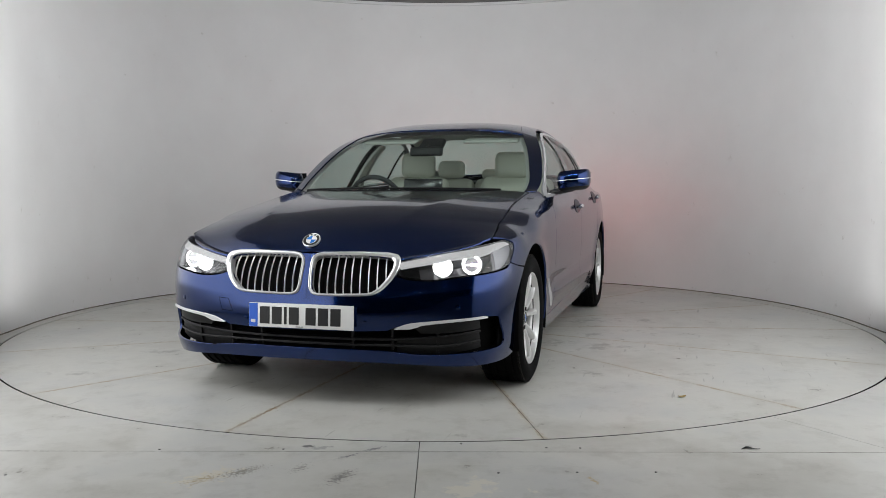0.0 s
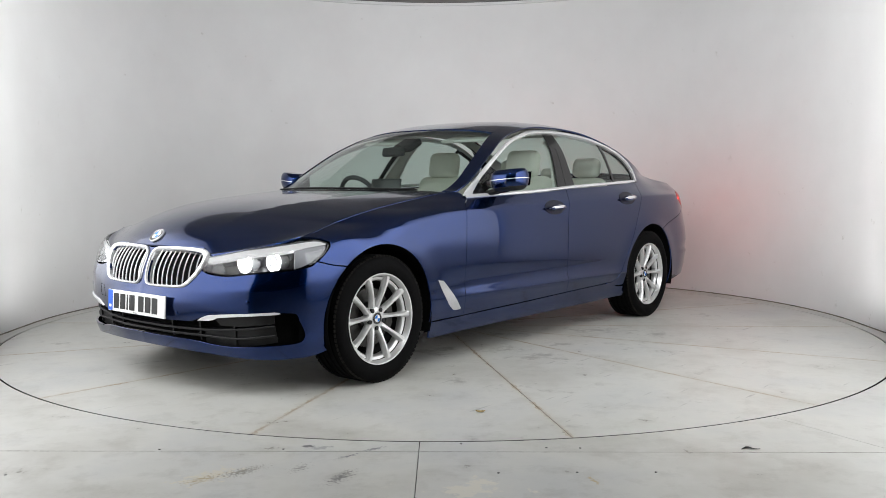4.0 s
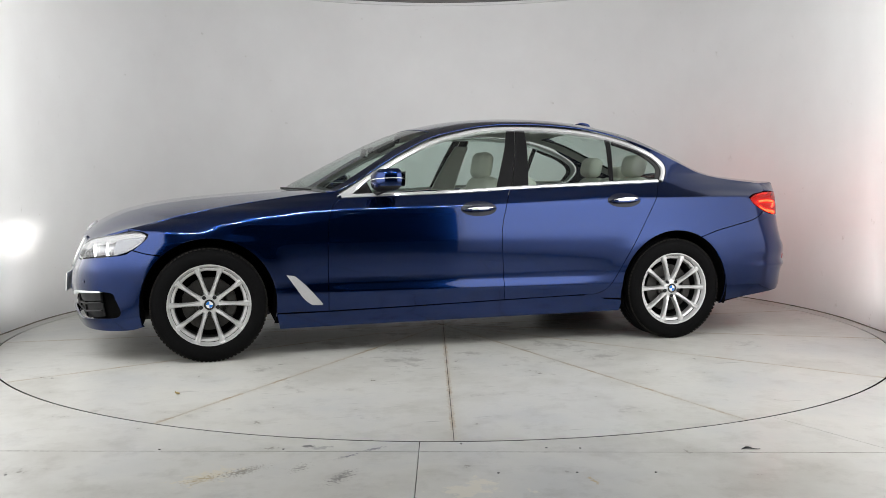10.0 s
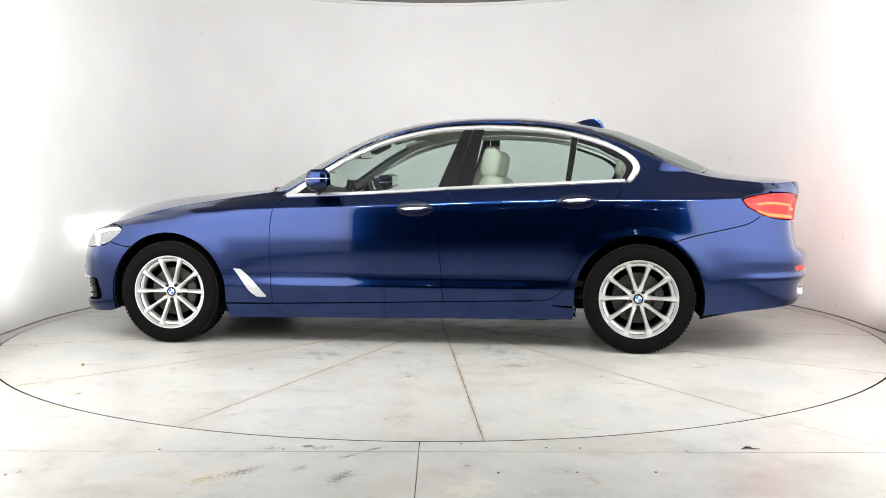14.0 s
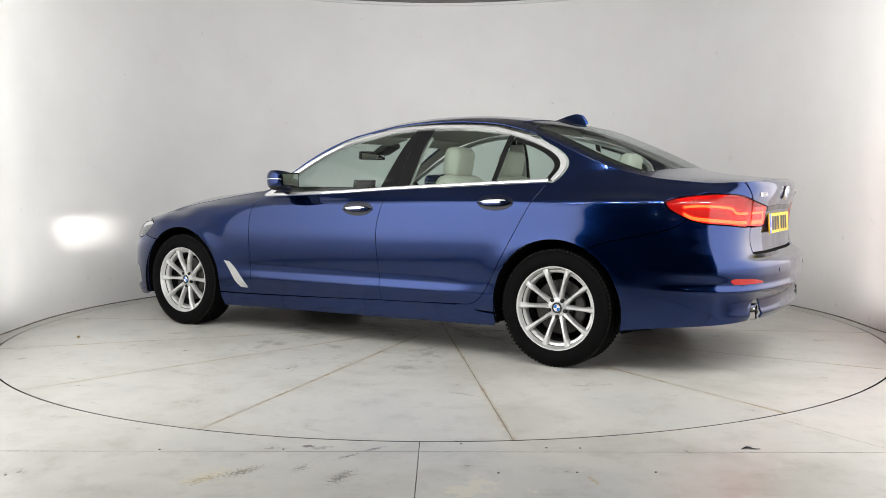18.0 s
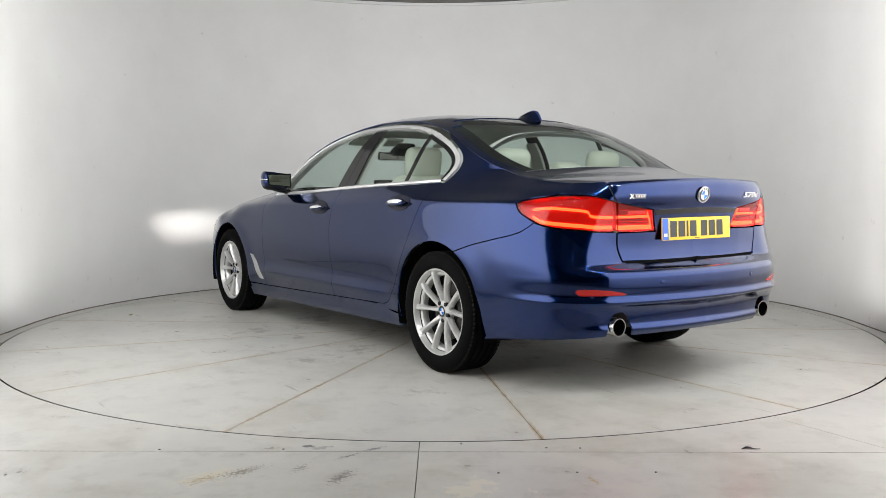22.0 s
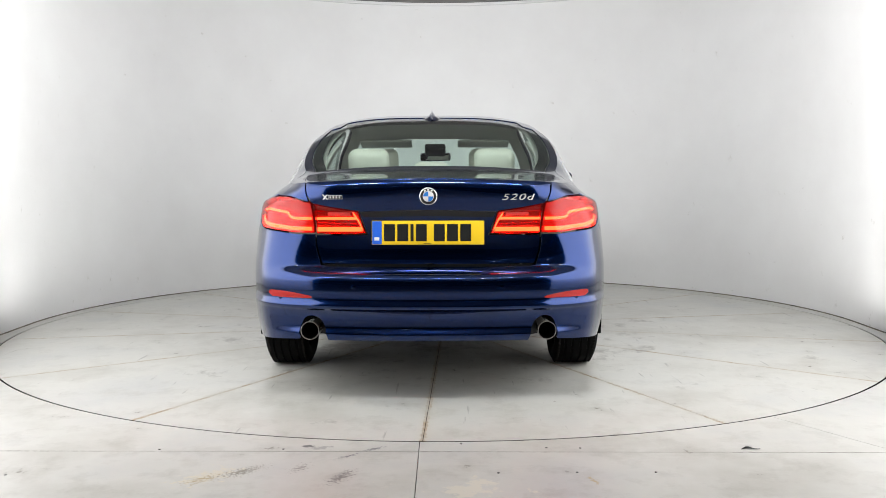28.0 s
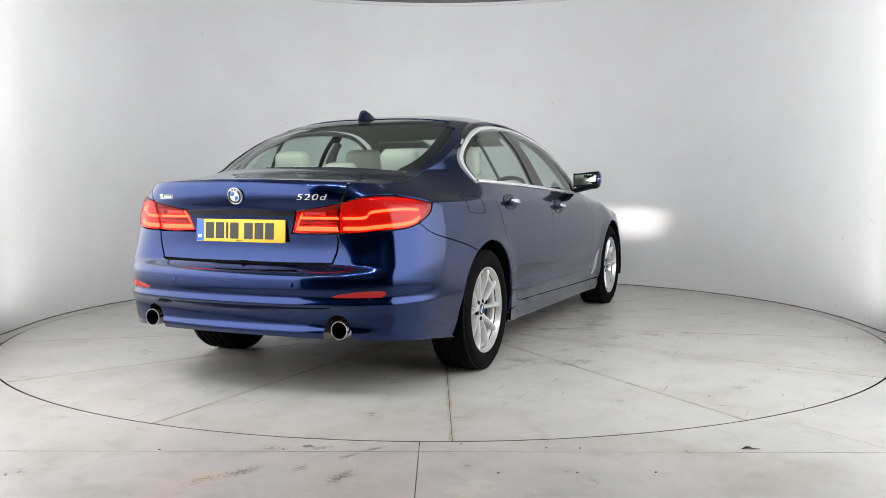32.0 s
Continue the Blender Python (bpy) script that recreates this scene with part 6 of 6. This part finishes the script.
def lettering():
    c = bpy.data.curves.new("model_letters", "FONT")
    c.body, c.size, c.extrude, c.align_x = "520d", 0.062, 0.002, "CENTER"
    c.space_character = 1.15
    c.shear = 0.25
    o = new("model_letters", c)
    dg = bpy.context.evaluated_depsgraph_get()
    me = bpy.data.meshes.new_from_object(o.evaluated_get(dg))
    bpy.data.objects.remove(o)
    xs = [v.co.x for v in me.vertices]
    x0, x1 = min(xs), max(xs)
    for v in me.vertices:
        a, b, c = (v.co.x - x0) / (x1 - x0), v.co.y * 0.62, v.co.z
        v.co = on_body([(float(sr(-0.350 - 0.155 * a)), 0.9525 + b)], 0.0035 + c)[0]
    link("model_letters", me, CHROME, car, "chrome lettering on the boot lid")
    at = lambda y, z, h: on_body([(float(sr(y)), z)], h)[0]
    for tilt in (-1, 1):
        y = 0.486
        q = [(y + 0.011 * tilt + 0.004, 0.9765), (y + 0.011 * tilt - 0.004, 0.9765), (y - 0.011 * tilt - 0.005, 0.9535), (y - 0.011 * tilt + 0.003, 0.9535)]
        ribbon("drive_badge_bar", [[at(*q[0], 0.004), at(*q[3], 0.004)], [at(*q[1], 0.004), at(*q[2], 0.004)]], SATIN, car, "small chrome badge bar")
    for h, g, mt in ((0.002, 0.0, SATIN), (0.0028, 0.0018, INK)):
        rows = [on_body([(float(sr(0.470 - g + (0.404 - 0.470 + 2 * g) * k / 4)), z) for k in range(5)], h) for z in (0.9735 - g, 0.9555 + g)]
        ribbon("drive_badge_plaque", rows, mt, car, "small dark badge plaque with a chrome edge")
    for k in range(4):
        y = 0.464 - 0.0145 * k
        ribbon("drive_badge_bar", [[at(y, z, 0.0036), at(y - 0.008, z, 0.0036)] for z in (0.969, 0.960)], SATIN, car, "small chrome badge bar")


lettering()


def boot_marks():
    # pocket above the plate: a dark strip on the lid stands for its shade
    strip = poly(rear([(0.33, 0.897), (0.0, 0.905), (-0.33, 0.897)]), rear([(-0.33, 0.897), (-0.31, 0.872)]), rear([(-0.31, 0.872), (0.0, 0.876), (0.31, 0.872)]), rear([(0.31, 0.872), (0.33, 0.897)]))
    skin("plate_pocket_strip", strip, body, GLOSSB, car, "dark strip for the shaded pocket above the plate", cell=0.03, out=0.003, depth=0.006)
    slot = [(float(sr(0.50 - i * 0.05)), 0.6475) for i in range(21)]
    bar("bumper_slot", slot, 0.006, 0.002, 0.02, VOID, car, "dark gap between boot lid and bumper")
    # square fuel flap seam on the right rear wing
    corner = side([(-1.735, 0.962), (-1.565, 0.956), (-1.545, 0.94), (-1.535, 0.885), (-1.55, 0.868), (-1.715, 0.874), (-1.735, 0.89), (-1.742, 0.945)])
    pts = on_body(catmull(corner, True, 4), 0.0002) * [1, -1, 1]
    tube("fuel_flap_seam", pts, 0.0014, VOID, car, "dark seam of the fuel flap", 4, True)
    bm = bmesh.new()
    prof = keys(-1.290, 0.003, -1.275, 0.030, -1.245, 0.060, -1.21, 0.061, -1.15, 0.044, -1.10, 0.022, -1.06, 0.004)
    rows = []
    for i in range(15):
        x = -1.285 + (0.22) * i / 14
        hgt = float(prof(x))
        base = top([(x, 0.0)])[0][2] - 0.004
        w = 0.050 * math.sin(math.pi * min(1, max(0.02, (x + 1.292) / 0.235))) ** 0.6
        rows.append([bm.verts.new((x - 0.02 * k, w * math.copysign((1 - k) ** 2.4, s) * (1 if k < 1 else 0.08), base + hgt * k)) for s, k in ((1, 0), (1, 0.3), (1, 0.7), (1, 1.0), (-1, 1.0), (-1, 0.7), (-1, 0.3), (-1, 0))])
    for a, b in zip(rows, rows[1:]):
        for k in range(7):
            bm.faces.new((a[k], a[k + 1], b[k + 1], b[k]))
    bm.faces.new(rows[0]), bm.faces.new(rows[-1])
    part("roof_antenna", bm, PAINT, car, "blue shark fin roof antenna")


boot_marks()


# ---- mirrors, wipers ----
def door_mirror(m):
    sg = -1 if m else 1
    e = new("door_mirror")
    e.parent = car
    tagged(e, "blue door mirror with a black lower shell")
    cx, cy, cz = 0.452, 0.972, 1.046

    def shell(name, z0, z1, material, label, grow=1.0):
        bm = bmesh.new()
        rows = []
        nz, na = 9, 28
        for i in range(nz + 1):
            z = z0 + (z1 - z0) * i / nz
            f = max(0.0, 1 - abs((z - 0.004) / 0.0665) ** 2.8) ** 0.5
            row = []
            for k in range(na):
                a = 2 * math.pi * k / na
                c, s = math.cos(a), math.sin(a)
                ex = 0.092 if c > 0 else 0.07
                x = ex * math.copysign(abs(c) ** 0.75, c) * (0.35 + 0.65 * f)
                y = 0.102 * math.copysign(abs(s) ** 0.7, s) * (0.62 + 0.38 * f)
                x -= 0.15 * y + max(0, y) ** 2 * 1.2
                row.append(bm.verts.new((cx + x * grow, sg * (cy + y * grow), cz + z + 0.10 * y)))
            rows.append(row)
        for p, q in zip(rows, rows[1:]):
            for k in range(na):
                bm.faces.new((p[k], p[(k + 1) % na], q[(k + 1) % na], q[k]))
        bm.faces.new(rows[0]), bm.faces.new(rows[-1])
        part(name, bm, material, e, label)
    shell("mirror_cap", -0.040, 0.062, PAINT, "blue mirror cap")
    shell("mirror_base", -0.064, -0.038, BLACK, "black mirror base", 0.985)
    shell("mirror_line", 0.003, 0.007, SATIN, "thin silver line", 1.012)
    bm = bmesh.new()
    v = [bm.verts.new((cx + x, sg * (cy + y), cz + z)) for x, y, z in ((-0.074, -0.085, -0.035), (-0.088, 0.075, -0.02), (-0.088, 0.085, 0.045), (-0.074, -0.085, 0.045))]
    bm.faces.new(v)
    part("mirror_glass", bm, MIRROR, e, "mirror glass", smooth=False)
    bm = bmesh.new()
    fr = [(-0.070, -0.095, -0.046), (-0.086, 0.085, -0.030), (-0.086, 0.096, 0.052), (-0.070, -0.095, 0.055)]
    bm.faces.new([bm.verts.new((cx + x, sg * (cy + y), cz + z)) for x, y, z in fr])
    part("mirror_bezel", bm, GLOSSB, e, "black bezel", smooth=False)
    tube("mirror_arm", [(0.50, sg * 0.835, 0.968), (0.49, sg * 0.88, 0.977), (0.475, sg * 0.93, 0.988), (0.465, sg * 0.97, 0.995)], 0.018, BLACK, e, "black mirror arm")
    foot = poly(side([(0.70, 0.958), (0.60, 1.015), (0.555, 1.045)]), side([(0.555, 1.045), (0.52, 0.972)]), side([(0.52, 0.972), (0.70, 0.958)]))
    skin("mirror_foot", foot, body, GLOSSB, e, "black corner panel", cell=0.03, out=0.001, depth=0.004, mirror=m)


MIRROR = simple("mirror_silver", (0.85, 0.85, 0.86), 0.02, 0.0, metal=1.0)
mirrored(door_mirror)


def wipers():
    for y0, y1 in ((-0.66, 0.02), (-0.02, 0.60)):
        pts = []
        for i in range(9):
            y = y0 + (y1 - y0) * i / 8
            u, t = top_at(0.992 - 0.175 * (y / 0.7) ** 2, y)
            pts.append(top([(u, t)])[0] + np.array([0.0, 0.0, 0.004]))
        tube("wiper", pts, 0.006, BLACK, car, "black wiper blade", 6)


wipers()


# ---- cabin ----
def cushion(bm, cx, cy, cz, sx_, sy_, sz_, ry=0, r=0.05):
    """A padded block with rounded edges."""
    b2 = bmesh.new()
    bmesh.ops.create_cube(b2, size=1)
    bmesh.ops.scale(b2, vec=(sx_, sy_, sz_), verts=b2.verts)
    bmesh.ops.bevel(b2, geom=list(b2.edges), offset=min(r, min(sx_, sy_, sz_) * 0.45), segments=4, profile=0.5, affect="EDGES")
    bmesh.ops.transform(b2, matrix=pose(cx, cy, cz, 0, ry, 0), verts=b2.verts)
    me = bpy.data.meshes.new("t")
    b2.to_mesh(me)
    b2.free()
    bm.from_mesh(me)
    bpy.data.meshes.remove(me)


def cabin():
    for y in (0.37, -0.37):
        s = new("front_seat")
        s.parent = car
        tagged(s, "cream leather front seat")
        bm = bmesh.new()
        cushion(bm, -0.12, y, 0.52, 0.54, 0.50, 0.17, -6)
        part("seat_cushion", bm, CREAM, s)
        bm = bmesh.new()
        cushion(bm, -0.50, y, 0.80, 0.16, 0.48, 0.58, -18, 0.07)
        part("backrest", bm, CREAM, s)
        for dy in (-0.21, 0.21):
            bm = bmesh.new()
            cushion(bm, -0.45, y + dy, 0.76, 0.17, 0.09, 0.46, -18, 0.04)
            part("side_bolster", bm, CREAM, s)
        bm = bmesh.new()
        cushion(bm, -0.555, y, 1.165, 0.115, 0.265, 0.20, -10, 0.055)
        part("headrest", bm, CREAM, s, "cream headrest")
        for dy in (-0.05, 0.05):
            tube("headrest_post", [(-0.575, y + dy, 1.10), (-0.59, y + dy, 1.02)], 0.007, CHROME, s, "chrome headrest post")
    bench = new("rear_bench")
    bench.parent = car
    tagged(bench, "cream leather rear bench seat")
    bm = bmesh.new()
    cushion(bm, -1.05, 0, 0.56, 0.50, 1.04, 0.18, -5)
    part("seat_cushion", bm, CREAM, bench)
    for y, w in ((0.345, 0.37), (0, 0.30), (-0.345, 0.37)):
        bm = bmesh.new()
        cushion(bm, -1.40, y, 0.82, 0.16, w, 0.52, -24, 0.06)
        part("backrest", bm, CREAM, bench)
    for y, w, hh, zc in ((0.36, 0.235, 0.155, 1.150), (0, 0.20, 0.09, 1.105), (-0.36, 0.235, 0.155, 1.150)):
        bm = bmesh.new()
        cushion(bm, -1.46 if y else -1.52, y, zc, 0.11, w, hh, -12, 0.05)
        part("headrest", bm, CREAM, bench, "cream headrest")
    bm = bmesh.new()
    cushion(bm, -1.74, 0, 1.03, 0.50, 1.22, 0.04, 2, 0.015)
    part("parcel_shelf", bm, DARKTRIM, car, "dark parcel shelf")
    # dashboard
    bm = bmesh.new()
    rows = []
    prof = [(1.0, 0.97), (0.85, 0.985), (0.70, 0.985), (0.60, 0.965), (0.54, 0.90), (0.52, 0.80), (0.50, 0.60), (0.55, 0.45), (1.0, 0.45)]
    for i in range(13):
        y = -0.72 + 1.44 * i / 12
        k = 0.025 * math.exp(-((y + 0.37) / 0.16) ** 2)
        rows.append([bm.verts.new((x - 0.14 * (y / 0.72) ** 2 * (x > 0.8), y, z + (k if z > 0.9 else 0) - 0.03 * (y / 0.72) ** 4)) for x, z in prof])
    for a, b in zip(rows, rows[1:]):
        for k in range(len(prof) - 1):
            bm.faces.new((a[k], a[k + 1], b[k + 1], b[k]))
    bm.faces.new(rows[0]), bm.faces.new(rows[-1])
    part("dashboard", bm, DARKTRIM, car, "dark padded dashboard")
    bm = bmesh.new()
    cushion(bm, 0.50, 0.0, 1.0, 0.02, 0.26, 0.12, -12, 0.008)
    part("screen", bm, GLOSSB, car, "black dashboard screen")
    w = new("steering_wheel")
    w.parent = car
    tagged(w, "dark leather steering wheel")
    mm = pose(0.36, -0.37, 0.915, 0, -64, 0)
    bm = bmesh.new()
    pr = [(0.175 + 0.016 * math.cos(2 * math.pi * i / 10), 0.016 * math.sin(2 * math.pi * i / 10)) for i in range(10)]
    lathe(bm, pr + pr[:1], 40, "Z", mm)
    part("wheel_rim", bm, DARKTRIM, w)
    bm = bmesh.new()
    box(bm, 0, 0, -0.01, 0.11, 0.15, 0.05, 0.02)
    box(bm, 0, 0, -0.01, 0.03, 0.33, 0.02, 0.006)
    box(bm, -0.08, 0, -0.01, 0.16, 0.03, 0.02, 0.006)
    bmesh.ops.transform(bm, matrix=mm, verts=bm.verts)
    part("wheel_hub", bm, DARKTRIM, w)
    # lining, inner pillars, door trims
    skin("headliner", sheet(0.12, -1.12, lambda u: 0.90), top, LINING, car, "pale fabric headliner", cell=0.08, out=-0.035, depth=0.0)
    skin("headliner_under", sheet(0.12, -1.12, lambda u: 0.90), top, LINING, car, "pale fabric headliner", cell=0.08, out=-0.045, depth=0.0)
    for m in (False, True):
        us = [0.93 - 2.03 * i / 40 for i in range(41)]
        skin("pillar_lining", [(u, 0.985) for u in us] + [(u, float(RAIL_T(u)) - 0.02) for u in us[::-1]], top, LINING, car, "pale pillar lining", cell=0.06, cv=0.04, out=-0.03, depth=0.0, mirror=m)
        us = [-1.12 - 0.80 * i / 20 for i in range(21)]
        skin("rear_pillar_lining", [(u, 0.96) for u in us] + [(u, 0.835) for u in us[::-1]], top, LINING, car, "pale rear pillar lining", cell=0.06, cv=0.04, out=-0.03, depth=0.0, mirror=m)
        o = poly(side([(0.70, 0.94), (-0.35, 0.975), (-1.42, 1.02)]), side([(-1.42, 1.02), (-1.2, 0.6)]), side([(-1.2, 0.6), (0.7, 0.5)]), side([(0.7, 0.5), (0.70, 0.94)]))
        skin("door_lining", o, body, CREAM, car, "cream door lining", cell=0.1, out=-0.07, depth=0.0, mirror=m)
        o = poly(side([(-0.27, 1.0), (-0.42, 1.34)]), side([(-0.42, 1.34), (-0.52, 1.34)]), side([(-0.52, 1.34), (-0.46, 1.0)]), side([(-0.46, 1.0), (-0.27, 1.0)]))
        skin("pillar_lining", o, body, LINING, car, "pale pillar lining", cell=0.05, out=-0.03, depth=0.02, mirror=m)
    bm = bmesh.new()
    box(bm, -0.4, 0, 0.40, 2.6, 1.44, 0.04, 0.01)
    part("cabin_floor", bm, DARKTRIM, car, "dark cabin carpet")
    r = new("rear_view_mirror")
    r.parent = car
    tagged(r, "black rear-view mirror behind the windscreen")
    mm = pose(0.42, 0.0, 1.238, 0, -6, -14)
    bm = bmesh.new()
    cushion(bm, 0, 0, 0, 0.035, 0.245, 0.062, 0, 0.016)
    bmesh.ops.transform(bm, matrix=mm, verts=bm.verts)
    part("mirror_shell", bm, BLACK, r)
    bm = bmesh.new()
    bm.faces.new([bm.verts.new(mm @ Vector((-0.0185, y, z))) for y, z in ((-0.112, -0.022), (0.112, -0.022), (0.112, 0.024), (-0.112, 0.024))])
    part("mirror_glass", bm, MIRROR, r, "mirror glass", smooth=False)
    bm = bmesh.new()
    cushion(bm, 0.28, 0, 1.285, 0.14, 0.16, 0.05, 26, 0.02)
    part("sensor_pod", bm, BLACK, r, "black sensor housing")
    tube("mirror_stem", [(0.40, 0, 1.26), (0.36, 0, 1.275)], 0.012, BLACK, r)
    for y in (0.36, -0.36):
        bm = bmesh.new()
        cushion(bm, 0.06, y, 1.325, 0.15, 0.38, 0.02, 14, 0.008)
        part("sun_visor", bm, LINING, car, "pale folded sun visor")


cabin()


# ---- what moves: the turntable and the car on it ----
def motions():
    rows_t, rows_c = [], []
    for t in range(0, int(CLIP) + 1):
        a = TABLE_START + TABLE_RATE * t
        c, s = math.cos(radians(a)), math.sin(radians(a))
        rows_t.append((t, pose(0, 0, 0, 0, 0, a)))
        rows_c.append((t, pose(CAR_X * c - CAR_Y * s, CAR_X * s + CAR_Y * c, 0, 0, 0, a)))
    a0 = radians(TABLE_START + TABLE_RATE * 3)
    lx, ly = 0.42 * math.cos(a0) - 2.47 * math.sin(a0), -0.42 * math.sin(a0) - 2.47 * math.cos(a0)
    walk(LEAF, [(t, m @ pose(lx, ly, 0.0, 0, 0, 125)) for t, m in rows_t])
    walk(TABLE_OB, rows_t)
    walk(car, rows_c)


motions()
